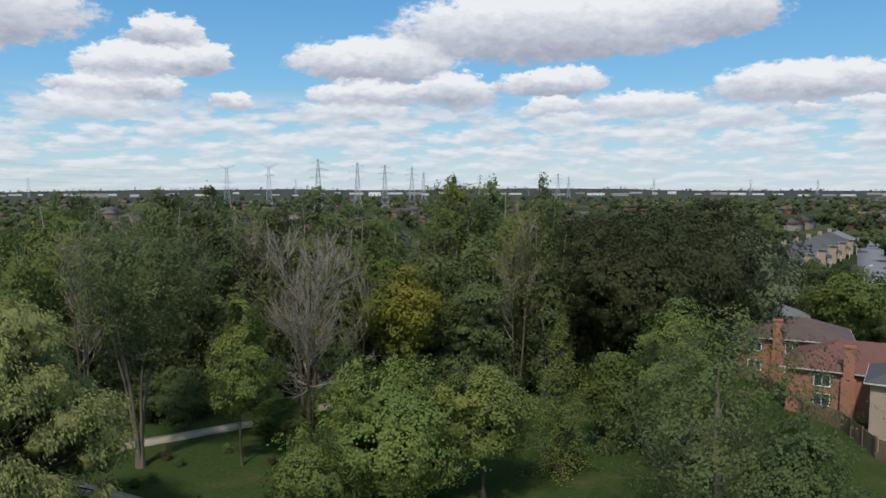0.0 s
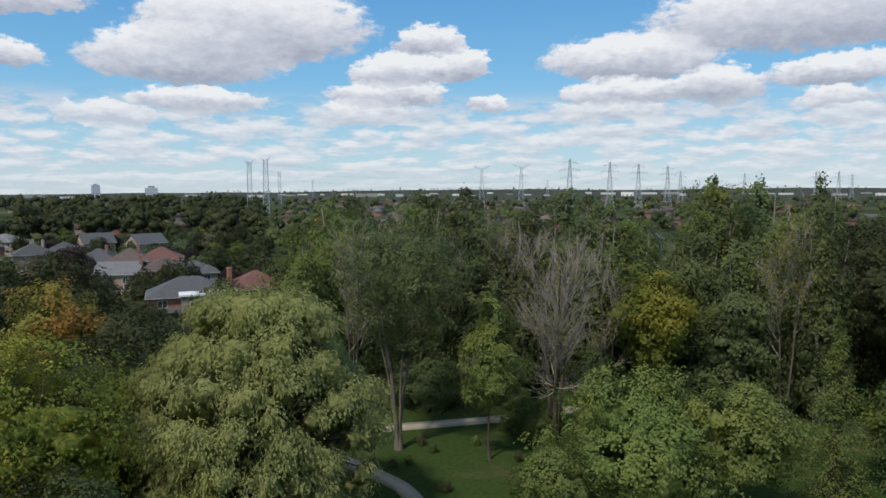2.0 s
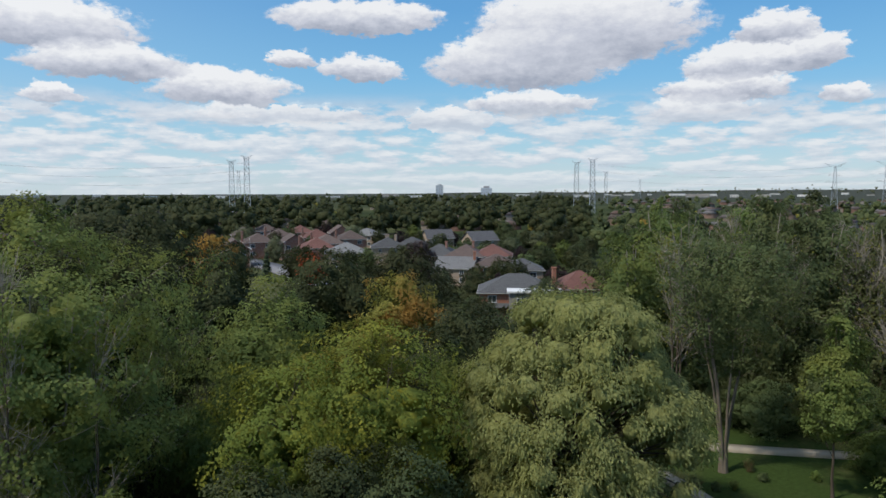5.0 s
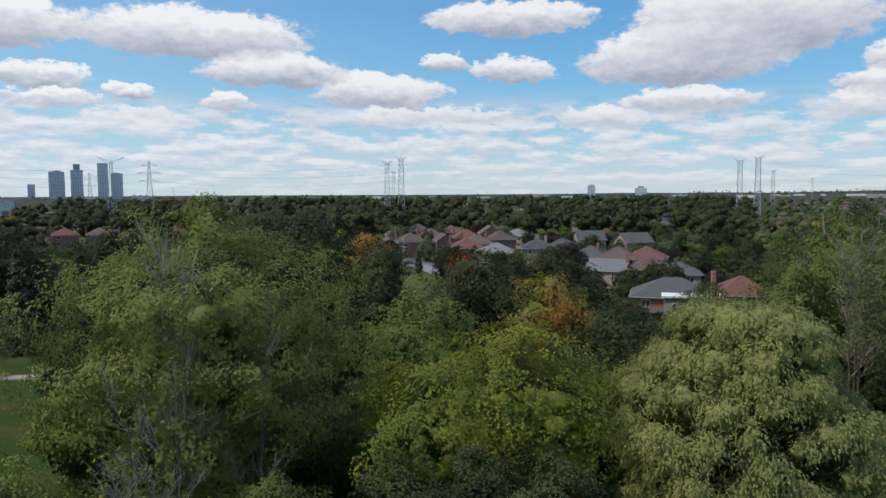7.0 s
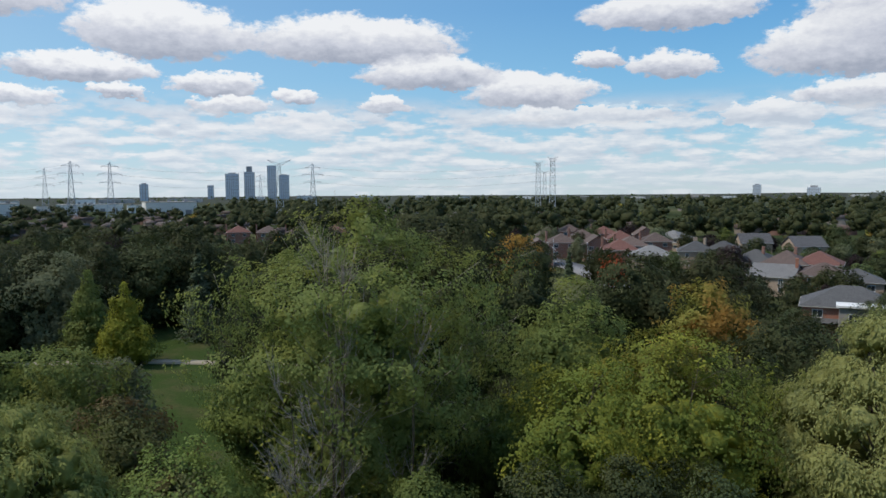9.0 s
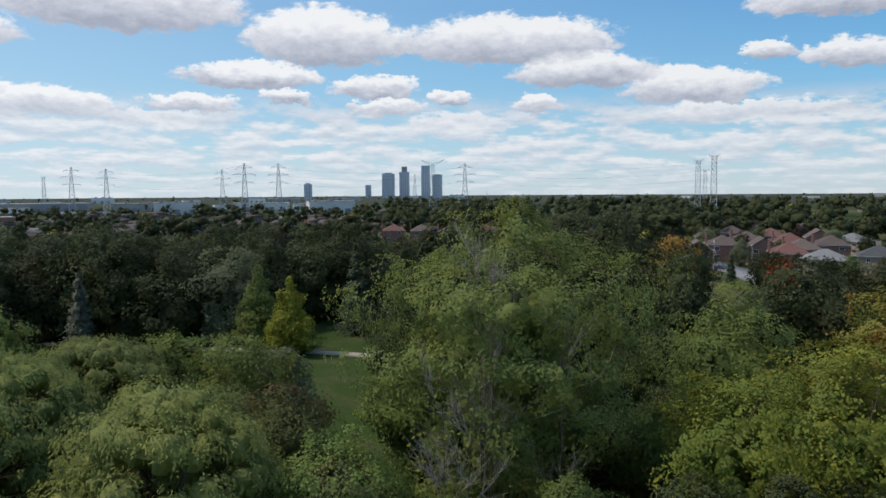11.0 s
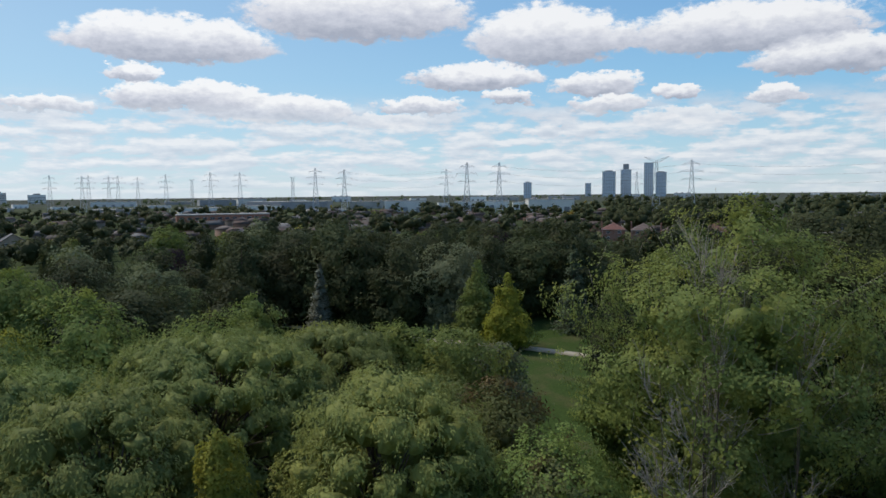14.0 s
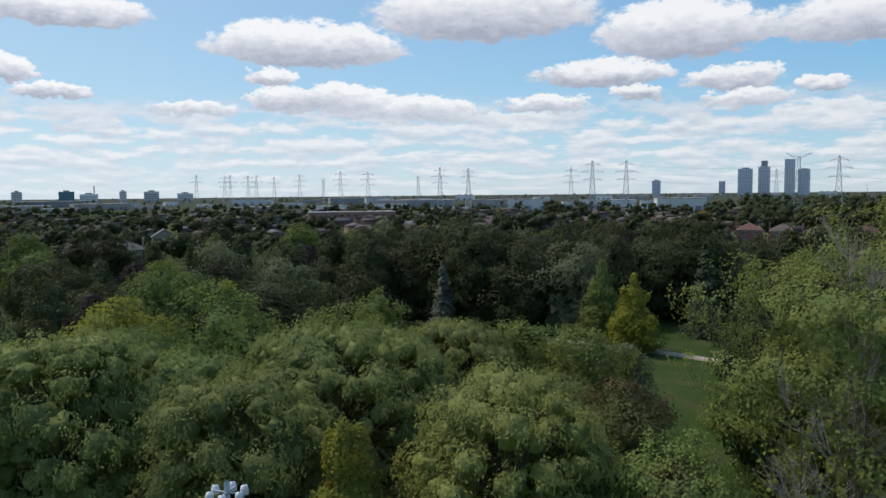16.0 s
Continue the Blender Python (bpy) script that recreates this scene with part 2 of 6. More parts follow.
def shingle_material(name, a, b, vary=0.15):
    """Asphalt shingles: courses up the slope, mottled granules, streaks."""
    m, n, bsdf = material(name)
    coord = n.node("ShaderNodeTexCoord").outputs["Object"]
    sep = n.node("ShaderNodeSeparateXYZ")
    n.put(sep.inputs[0], coord)
    com = n.node("ShaderNodeCombineXYZ")
    n.put(com.inputs[0], n.math("ADD", sep.outputs[0], sep.outputs[1]))
    n.put(com.inputs[1], n.math("MULTIPLY", sep.outputs[2], 2.0))
    tex = n.node("ShaderNodeTexBrick")
    n.put(tex.inputs["Vector"], com.outputs[0])
    tex.inputs["Color1"].default_value, tex.inputs["Color2"].default_value = (*a, 1), (*b, 1)
    tex.inputs["Mortar"].default_value = (*(0.5 * x for x in a), 1)
    for key, v in (("Scale", 1.0), ("Mortar Size", 0.012), ("Brick Width", 0.34), ("Row Height", 0.15)):
        tex.inputs[key].default_value = v
    weather = n.noise(coord, 0.8, 4.0)
    col = n.mix(n.span(weather, 0.3, 0.7, 0.0, 0.5), tex.outputs[0], b)
    hsv = n.node("ShaderNodeHueSaturation")
    n.put(hsv.inputs["Value"], n.span(n.node("ShaderNodeObjectInfo").outputs["Random"], 0, 1, 1 - vary, 1 + vary))
    n.put(hsv.inputs["Color"], col)
    n.put(bsdf.inputs["Base Color"], hsv.outputs[0])
    bsdf.inputs["Roughness"].default_value = 0.85
    bump(n, bsdf, tex.outputs["Fac"], -0.5, 0.02)
    return m


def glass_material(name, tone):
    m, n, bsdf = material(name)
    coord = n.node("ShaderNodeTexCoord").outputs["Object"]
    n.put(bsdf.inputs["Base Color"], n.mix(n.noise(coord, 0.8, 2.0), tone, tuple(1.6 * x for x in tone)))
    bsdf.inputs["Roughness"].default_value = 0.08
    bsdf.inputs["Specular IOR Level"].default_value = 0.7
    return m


LEAF_WILLOW = leaf_material("leaf_willow", (0.158, 0.168, 0.054), (0.258, 0.266, 0.095), (0.360, 0.366, 0.153), (0.32, 0.31, 0.09), 0.35)
LEAF_WILLOW_GREEN = leaf_material("leaf_willow_green", (0.116, 0.147, 0.044), (0.190, 0.228, 0.073), (0.285, 0.325, 0.120), (0.30, 0.32, 0.08), 0.35)
LEAF_WILLOW_LIGHT = leaf_material("leaf_willow_light", (0.175, 0.218, 0.060), (0.276, 0.327, 0.100), (0.398, 0.444, 0.160), (0.36, 0.38, 0.09), 0.35)
LEAF_GREEN = leaf_material("leaf_green", (0.066, 0.092, 0.024), (0.116, 0.150, 0.040), (0.186, 0.220, 0.068), (0.20, 0.22, 0.04), 0.45)
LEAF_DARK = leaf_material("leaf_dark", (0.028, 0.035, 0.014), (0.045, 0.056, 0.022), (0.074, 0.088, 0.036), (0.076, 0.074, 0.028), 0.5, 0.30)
LEAF_OLIVE = leaf_material("leaf_olive", (0.095, 0.140, 0.036), (0.160, 0.215, 0.058), (0.255, 0.310, 0.105), (0.26, 0.25, 0.05), 0.35)
LEAF_LIME = leaf_material("leaf_lime", (0.116, 0.132, 0.022), (0.212, 0.220, 0.038), (0.330, 0.315, 0.058), (0.32, 0.29, 0.04), 0.4)
LEAF_THICKET = leaf_material("leaf_thicket", (0.082, 0.105, 0.020), (0.145, 0.172, 0.032), (0.240, 0.255, 0.052), (0.33, 0.29, 0.035), 0.55)
LEAF_POPLAR = leaf_material("leaf_poplar", (0.07, 0.104, 0.03), (0.123, 0.167, 0.049), (0.211, 0.255, 0.092), (0.26, 0.27, 0.05), 0.4)
LEAF_DULL = leaf_material("leaf_dull", (0.068, 0.094, 0.036), (0.116, 0.151, 0.060), (0.188, 0.228, 0.104), (0.21, 0.22, 0.07), 0.3)
LEAF_COTTON = leaf_material("leaf_cottonwood", (0.096, 0.129, 0.035), (0.171, 0.213, 0.060), (0.280, 0.316, 0.112), (0.32, 0.31, 0.06), 0.35, 0.42)
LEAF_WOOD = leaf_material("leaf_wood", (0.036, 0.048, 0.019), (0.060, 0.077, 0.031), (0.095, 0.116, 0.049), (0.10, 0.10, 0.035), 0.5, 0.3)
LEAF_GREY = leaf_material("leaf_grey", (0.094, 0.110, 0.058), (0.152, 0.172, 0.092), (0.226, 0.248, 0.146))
LEAF_YELLOW = leaf_material("leaf_yellow", (0.160, 0.180, 0.026), (0.260, 0.275, 0.040), (0.360, 0.360, 0.060), (0.15, 0.20, 0.04), 0.5, 0.46, 1.0)
LEAF_ORANGE = leaf_material("leaf_orange", (0.150, 0.165, 0.038), (0.240, 0.238, 0.052), (0.340, 0.300, 0.070), (0.38, 0.17, 0.04), 0.65)
LEAF_RUST = leaf_material("leaf_rust", (0.082, 0.112, 0.04), (0.134, 0.154, 0.058), (0.216, 0.198, 0.082), (0.16, 0.075, 0.04), 0.6)
LEAF_AMBER = leaf_material("leaf_amber", (0.22, 0.115, 0.022), (0.34, 0.19, 0.035), (0.45, 0.27, 0.05), (0.24, 0.20, 0.05), 0.5)
LEAF_RED = leaf_material("leaf_red", (0.20, 0.05, 0.02), (0.36, 0.09, 0.03), (0.48, 0.15, 0.04))
LEAF_PURPLE = leaf_material("leaf_purple", (0.022, 0.016, 0.016), (0.04, 0.026, 0.026), (0.06, 0.04, 0.038))
LEAF_SPRUCE = leaf_material("leaf_spruce", (0.044, 0.062, 0.034), (0.075, 0.100, 0.055), (0.115, 0.145, 0.085), None, 0, 0.1)
LEAF_BLUE_SPRUCE = leaf_material("leaf_blue_spruce", (0.118, 0.122, 0.090), (0.175, 0.180, 0.136), (0.24, 0.245, 0.19), None, 0, 0.3)
BARK = grain_material("bark", (0.060, 0.045, 0.034), (0.150, 0.118, 0.090), 1.6, 0.95, 0.8, (0.3, 0.7), (3, 3, 0.6))
BARK_PALE = grain_material("bark_pale", (0.120, 0.096, 0.072), (0.270, 0.225, 0.175), 1.6, 0.95, 0.7, (0.3, 0.7), (3, 3, 0.6))
BARK_GREY = grain_material("bark_grey", (0.215, 0.185, 0.150), (0.42, 0.37, 0.305), 1.6, 0.95, 0.5, (0.3, 0.7), (2, 2, 0.7))
ROAD_GREY = grain_material("worn_road", (0.17, 0.17, 0.18), (0.26, 0.26, 0.27), 1.0, 0.9, 0.3)
PATH_CONCRETE = grain_material("path_concrete", (0.33, 0.285, 0.215), (0.45, 0.39, 0.30), 1.0, 0.9, 0.3)
CONCRETE = grain_material("concrete", (0.32, 0.32, 0.31), (0.46, 0.45, 0.43), 0.6, 0.9, 0.2)
WHITE_PAINT = grain_material("white_paint", (0.66, 0.66, 0.65), (0.80, 0.80, 0.79), 0.8, 0.6, 0.05, vary=0.06)
WHITE_CLAD = grain_material("white_cladding", (0.60, 0.585, 0.55), (0.78, 0.765, 0.73), 0.12, 0.7, 0.05, vary=0.2)
PALE_CLAD = grain_material("pale_cladding", (0.32, 0.30, 0.275), (0.44, 0.415, 0.38), 0.12, 0.7, 0.05, vary=0.25)
GREY_CLAD = grain_material("grey_cladding", (0.22, 0.22, 0.225), (0.33, 0.33, 0.335), 0.12, 0.7, 0.05, vary=0.25)
# galvanised steel, lighter and bluer: the far pylons' haze is in its colour
HAZED_STEEL = grain_material("hazed_galvanised_steel", (0.34, 0.38, 0.43), (0.46, 0.50, 0.55), 0.3, 0.6, 0.0)
WOOD = grain_material("deck_wood", (0.14, 0.10, 0.07), (0.25, 0.19, 0.13), 1.0, 0.85, 0.3, (0.3, 0.7), (1, 6, 1))
BRICK_ORANGE = brick_material("brick_orange", (0.40, 0.150, 0.085), (0.33, 0.120, 0.070), (0.34, 0.27, 0.22))
BRICK_RED = brick_material("brick_red", (0.300, 0.125, 0.085), (0.24, 0.100, 0.070), (0.34, 0.30, 0.26))
BRICK_BEIGE = brick_material("brick_beige", (0.42, 0.31, 0.225), (0.35, 0.25, 0.18), (0.42, 0.37, 0.31))
ROOF_BROWN = shingle_material("roof_brown", (0.100, 0.070, 0.060), (0.140, 0.100, 0.086))
ROOF_RED = shingle_material("roof_red", (0.128, 0.056, 0.044), (0.168, 0.076, 0.060))
ROOF_GREY = shingle_material("roof_grey", (0.066, 0.066, 0.068), (0.098, 0.098, 0.100))
ROOF_PALE = shingle_material("roof_pale", (0.160, 0.158, 0.158), (0.215, 0.212, 0.210))
ROOF_DARK = shingle_material("roof_dark", (0.070, 0.068, 0.072), (0.110, 0.108, 0.112))
TRIM = grain_material("weathered_trim", (0.42, 0.40, 0.37), (0.58, 0.56, 0.53), 0.8, 0.6, 0.05)
PANE = glass_material("window_glass", (0.035, 0.042, 0.050))
TEAL_CLAD = grain_material("teal_cladding", (0.10, 0.22, 0.24), (0.16, 0.30, 0.32), 0.1, 0.5, 0.0)
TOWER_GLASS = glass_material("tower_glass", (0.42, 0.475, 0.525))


def ground_material():
    """Mown grass with worn and dry patches near by; fields and scrub further off, blending to one grey-green by 2200 m.
    """
    m, n, bsdf = material("grass")
    pos = n.node("ShaderNodeNewGeometry").outputs["Position"]
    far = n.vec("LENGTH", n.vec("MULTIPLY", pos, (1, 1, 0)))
    fine_n = n.noise(pos, 3.0, 5.0, 0.7)
    mid_n = n.noise(pos, 0.16, 4.0)
    big_n = n.noise(pos, 0.006, 5.0, 0.6)
    lawn = n.mix(n.span(fine_n, 0.3, 0.7), (0.028, 0.047, 0.012), (0.052, 0.082, 0.022))
    dry = n.mix(n.span(fine_n, 0.3, 0.7), (0.060, 0.062, 0.026), (0.105, 0.095, 0.045))
    near = n.mix(n.span(mid_n, 0.48, 0.68, 0.0, 0.7, True), lawn, dry)
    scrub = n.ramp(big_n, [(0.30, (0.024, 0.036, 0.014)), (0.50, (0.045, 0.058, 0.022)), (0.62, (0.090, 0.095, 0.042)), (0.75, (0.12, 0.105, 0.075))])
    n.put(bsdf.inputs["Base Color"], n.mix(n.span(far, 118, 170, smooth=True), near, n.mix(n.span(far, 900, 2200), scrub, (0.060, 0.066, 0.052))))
    bsdf.inputs["Roughness"].default_value = 1.0
    bsdf.inputs["Specular IOR Level"].default_value = 0.05
    bump(n, bsdf, fine_n, 0.6, 0.12)
    return m


GRASS = ground_material()


def far_material(name, stops, rough=0.9):
    """Far houses and roofs, one tone each."""
    m, n, bsdf = material(name)
    geo = n.node("ShaderNodeNewGeometry")
    tone = n.ramp(geo.outputs["Random Per Island"], stops)
    speck = n.noise(geo.outputs["Position"], 0.4, 3.0)
    n.put(bsdf.inputs["Base Color"], n.mix(n.span(speck, 0.3, 0.7, 0.0, 0.3), tone, (0.2, 0.18, 0.16)))
    bsdf.inputs["Roughness"].default_value = rough
    return m


FAR_WALL = far_material("far_wall", [(0.0, (0.20, 0.09, 0.065)), (0.4, (0.26, 0.15, 0.11)), (0.7, (0.24, 0.19, 0.155)), (1.0, (0.30, 0.28, 0.25))])
FAR_ROOF = far_material("far_roof", [(0.0, (0.06, 0.045, 0.04)), (0.4, (0.11, 0.062, 0.05)), (0.8, (0.085, 0.078, 0.078)), (1.0, (0.15, 0.142, 0.142))])

# ---------------------------------------------------------------- mesh tools
def mesh_of(name, verts, faces, mats, slots=None):
    """A mesh from vertices (n x 3) and faces of one size (m x k), or a list of such sets of faces."""
    sets = faces if isinstance(faces, list) and isinstance(faces[0], np.ndarray) else [np.asarray(faces)]
    sets = [np.asarray(q, dtype=np.int32) for q in sets if len(q)]
    verts = np.asarray(verts, dtype=np.float32)
    me = bpy.data.meshes.new(name)
    me.vertices.add(len(verts))
    me.vertices.foreach_set("co", verts.ravel())
    loops = np.concatenate([q.ravel() for q in sets])
    sizes = np.concatenate([np.full(len(q), q.shape[1]) for q in sets])
    me.loops.add(len(loops))
    me.polygons.add(len(sizes))
    me.polygons.foreach_set("loop_start", np.concatenate([[0], np.cumsum(sizes)[:-1]]).astype(np.int32))
    me.polygons.foreach_set("vertices", loops)
    for m in mats if isinstance(mats, (list, tuple)) else [mats]:
        me.materials.append(m)
    if slots is not None:
        me.polygons.foreach_set("material_index", np.asarray(slots, dtype=np.int32))
    me.update(calc_edges=True)
    return me


def piece(name, me, parent, label=""):
    """Links mesh data as a part under a thing or a part."""
    ob = new(name, me)
    ob.parent = parent
    return tagged(ob, label)


def part(name, bm, mat, parent, label=""):
    """Links a bmesh as one part under a thing or a part."""
    me = bpy.data.meshes.new(name)
    bm.normal_update()
    bm.to_mesh(me)
    bm.free()
    me.materials.append(mat)
    return piece(name, me, parent, label)


def box(bm, lo, hi, bevel=0.0):
    x0, y0, z0 = lo
    x1, y1, z1 = hi
    vs = [bm.verts.new(p) for p in ((x0, y0, z0), (x1, y0, z0), (x1, y1, z0), (x0, y1, z0), (x0, y0, z1), (x1, y0, z1), (x1, y1, z1), (x0, y1, z1))]
    fs = [bm.faces.new([vs[i] for i in f]) for f in ((3, 2, 1, 0), (4, 5, 6, 7), (0, 1, 5, 4), (1, 2, 6, 5), (2, 3, 7, 6), (3, 0, 4, 7))]
    if bevel:
        bmesh.ops.bevel(bm, geom=list({e for f in fs for e in f.edges}), offset=bevel, segments=1, affect="EDGES")
    return bm


class Tubes:
    """Collects tapered tubes along bent lines into one mesh."""

    def __init__(self):
        self.v, self.f, self.n = [], [], 0

    def add(self, pts, radii, sides=6):
        pts = np.asarray(pts, dtype=float)
        t = np.gradient(pts, axis=0)
        t /= np.linalg.norm(t, axis=1)[:, None] + 1e-9
        ref = np.where(np.abs(t[:, 2:3]) > 0.9, np.array([[1.0, 0, 0]]), np.array([[0, 0, 1.0]]))
        if np.abs(t[:, 2]).min() < 0.9 < np.abs(t[:, 2]).max():
            ref = np.repeat(np.array([[0.62, 0.78, 0.05]]), len(t), 0)
        u = np.cross(t, ref)
        u /= np.linalg.norm(u, axis=1)[:, None] + 1e-9
        w = np.cross(t, u)
        a = np.arange(sides) * 2 * np.pi / sides
        ring = pts[:, None] + np.asarray(radii)[:, None, None] * (np.cos(a)[None, :, None] * u[:, None] + np.sin(a)[None, :, None] * w[:, None])
        k = len(pts)
        i, j = np.meshgrid(np.arange(k - 1), np.arange(sides), indexing="ij")
        j2 = (j + 1) % sides
        q = np.stack([i * sides + j, i * sides + j2, (i + 1) * sides + j2, (i + 1) * sides + j], -1).reshape(-1, 4)
        self.v.append(ring.reshape(-1, 3))
        self.f.append(q + self.n)
        self.n += k * sides

    def mesh(self, name, mat):
        return mesh_of(name, np.concatenate(self.v), np.concatenate(self.f), mat)


def unit(a):
    return a / (np.linalg.norm(a, axis=-1, keepdims=True) + 1e-9)


def ball(sub):
    bm = bmesh.new()
    bmesh.ops.create_icosphere(bm, subdivisions=sub, radius=1.0)
    bm.verts.index_update()
    v = np.array([q.co for q in bm.verts])
    f = np.array([[w.index for w in q.verts] for q in bm.faces])
    bm.free()
    return v, f


BALLS = {1: ball(1), 2: ball(2)}


def leaves(name, where, facing, along, length, width, mat, rng, inner=(), fine=1, pointed=False):
    """One small folded blade for each row: place, the way it faces and the way it grows. inner: the ragged dense
    hearts of the leaf clumps, as centre, radius and flattening."""
    n = len(where)
    facing = unit(facing)
    along = unit(along - facing * (along * facing).sum(1, keepdims=True))
    across = np.cross(facing, along)
    length, width = np.broadcast_to(length, n)[:, None], np.broadcast_to(width, n)[:, None]
    fold = facing * width * 0.16
    if pointed:
        v = np.empty((n, 3, 3))
        v[:, 0] = where - along * length * 0.50 - across * width * 0.66 - fold
        v[:, 1] = where - along * length * 0.40 + across * width * 0.66 + fold
        v[:, 2] = where + along * length * 0.62
    else:
        v = np.empty((n, 4, 3))
        v[:, 0] = where - along * length * 0.50 - across * width * 0.38 - fold
        v[:, 1] = where + along * length * 0.40 - across * width * 0.50 + fold
        v[:, 2] = where + along * length * 0.52 + across * width * 0.32 - fold
        v[:, 3] = where - along * length * 0.34 + across * width * 0.50 + fold
    corners = v.shape[1]
    verts, blades, tris, at_v = [v.reshape(-1, 3)], np.arange(n * corners).reshape(n, corners), [], n * corners
    bv, bf = BALLS[fine]
    for c, rc, squash in inner:
        k = bv * rng.uniform(0.5, 1.35, (len(bv), 1)) * rc * np.array([1, 1, squash])
        verts.append(c + k)
        tris.append(bf + at_v)
        at_v += len(bv)
    return mesh_of(name, np.concatenate(verts), [blades] + ([np.concatenate(tris)] if tris else []), mat)


def shell(rng, n, up=0.25):
    """Directions on a sphere, somewhat more of them upwards."""
    d = rng.normal(size=(n, 3))
    d[:, 2] += up
    return unit(d)


# ---------------------------------------------------------------- trees
# crown outlines: height and half width, as shares of the whole
OUTLINES = {
    "round": ((0, 0.45), (0.12, 0.74), (0.3, 0.95), (0.45, 1.0), (0.62, 0.95), (0.8, 0.72), (0.92, 0.42), (1, 0.05)),
    "dome": ((0, 0.82), (0.15, 0.94), (0.35, 1.0), (0.55, 0.95), (0.72, 0.82), (0.86, 0.60), (0.95, 0.34), (1, 0.05)),
    "willow": ((0, 0.86), (0.25, 1.0), (0.58, 1.0), (0.74, 0.92), (0.86, 0.76), (0.95, 0.52), (1, 0.25)),
    "column": ((0, 0.6), (0.15, 0.82), (0.4, 1.0), (0.6, 0.92), (0.78, 0.66), (0.9, 0.36), (1, 0.04)),
    "shoulder": ((0, 0.55), (0.2, 0.62), (0.4, 0.78), (0.58, 0.96), (0.70, 1.0), (0.77, 0.88), (0.83, 0.56), (0.9, 0.38), (0.96, 0.22), (1, 0.06)),
    "umbrella": ((0, 0.3), (0.25, 0.5), (0.45, 0.86), (0.6, 1.0), (0.75, 0.9), (0.87, 0.66), (0.95, 0.4), (1, 0.05)),
    "cone": ((0, 0.7), (0.12, 1.0), (0.3, 0.92), (0.55, 0.62), (0.8, 0.3), (1, 0.03)),
    "vase": ((0, 0.22), (0.2, 0.48), (0.4, 0.74), (0.6, 0.95), (0.74, 1.0), (0.86, 0.78), (0.95, 0.42), (1, 0.06)),
}


def edge_of(shape, u):
    """A crown's half width, as a share of its greatest, at the height u."""
    return np.interp(u, *zip(*OUTLINES[shape]))


def swells(p, freq, seed):
    """Noise at each place, about -1 to 1."""
    return np.array([noise.noise(Vector((x * freq + seed, y * freq - seed, z * freq))) for x, y, z in p])


def crown_points(rng, n, h, r, shape, clear, uneven, lobe, thick, gap):
    """Places of leaf sprays in the lobed, uneven skin of a crown, and the way that skin faces."""
    u_all = np.linspace(0, 1, 60)
    weight = edge_of(shape, u_all) + 0.12
    m = int(n * (1.15 + 1.6 * gap)) + 20
    u = np.interp(rng.random(m), np.cumsum(weight) / weight.sum(), u_all)
    a = rng.random(m) * 2 * math.pi
    z0, span = h * clear, h * (1 - clear)
    flat_r = edge_of(shape, u) * r
    skin = np.column_stack([flat_r * np.cos(a), flat_r * np.sin(a), z0 + span * u])
    seed = rng.uniform(0, 90)
    big, small = swells(skin, 0.55 / lobe, seed), swells(skin, 1.25 / lobe, seed + 40)
    k = 1 + uneven * (2.0 * big + 1.1 * small)
    depth = thick * rng.random(m) ** 1.4 - 0.10 * uneven / 0.3 * (rng.random(m) ** 4)
    p = skin.copy()
    p[:, :2] *= (k * (1 - depth))[:, None]
    sway = np.interp(u, np.linspace(0, 1, 4), np.cumsum(rng.normal(size=4)) * 0.07 * r)
    p[:, 0] += sway
    p[:, 1] -= sway * 0.6
    p[:, 2] = z0 + span * u * (1 + 0.42 * uneven * big * np.minimum(1, 0.3 + u)) - depth * 0.25 * r * u
    p[:, 2] = np.clip(p[:, 2], 0.15, h)
    # the skin faces out and up, and turns down below each lobe
    lift = swells(skin - [0, 0, 0.5 * lobe], 0.55 / lobe, seed) - swells(skin + [0, 0, 0.5 * lobe], 0.55 / lobe, seed)
    slope = np.gradient(edge_of(shape, u_all), u_all)
    up = -np.interp(u, u_all, slope) * r / span
    out = unit(np.column_stack([np.cos(a), np.sin(a), np.clip(up + 2.2 * uneven * r / lobe * -lift * -0.5, -0.9, 2.5)]))
    keep = swells(p, 0.75 / lobe, seed + 11) > -0.9 + 1.25 * gap
    p, out = p[keep][:n], out[keep][:n]
    return p, out


def clumps_in(rng, count, r, z0, z1, shape, lump, inside=0.1, uneven=0.55):
    """Centres and radii of the cascades of a willow: most on the uneven skin of the crown, some within."""
    out, tries = [], 0
    seed = rng.uniform(0, 50)
    while len(out) < count and tries < count * 30:
        tries += 1
        u = rng.random() ** 0.85
        a = rng.random() * 2 * math.pi
        rc = lump * rng.uniform(0.6, 1.3)
        swell = 1 + uneven * noise.noise(Vector((math.cos(a) * 1.3 + seed, math.sin(a) * 1.3, u * 3.2)))
        k = 1.0 if rng.random() > inside else rng.uniform(0.2, 0.8)
        lim = max(0.0, edge_of(shape, u) * r * swell - rc * 0.45) * k
        z = z0 + (z1 - z0) * u * (1 + 0.06 * noise.noise(Vector((a, seed, 1.0))))
        c = np.array([lim * math.cos(a), lim * math.sin(a), min(z, z1 - rc * 0.55)])
        if all(np.abs(c - o[0]).max() > 0.47 * (rc + o[1]) for o in out):
            out.append((c, rc))
    return out


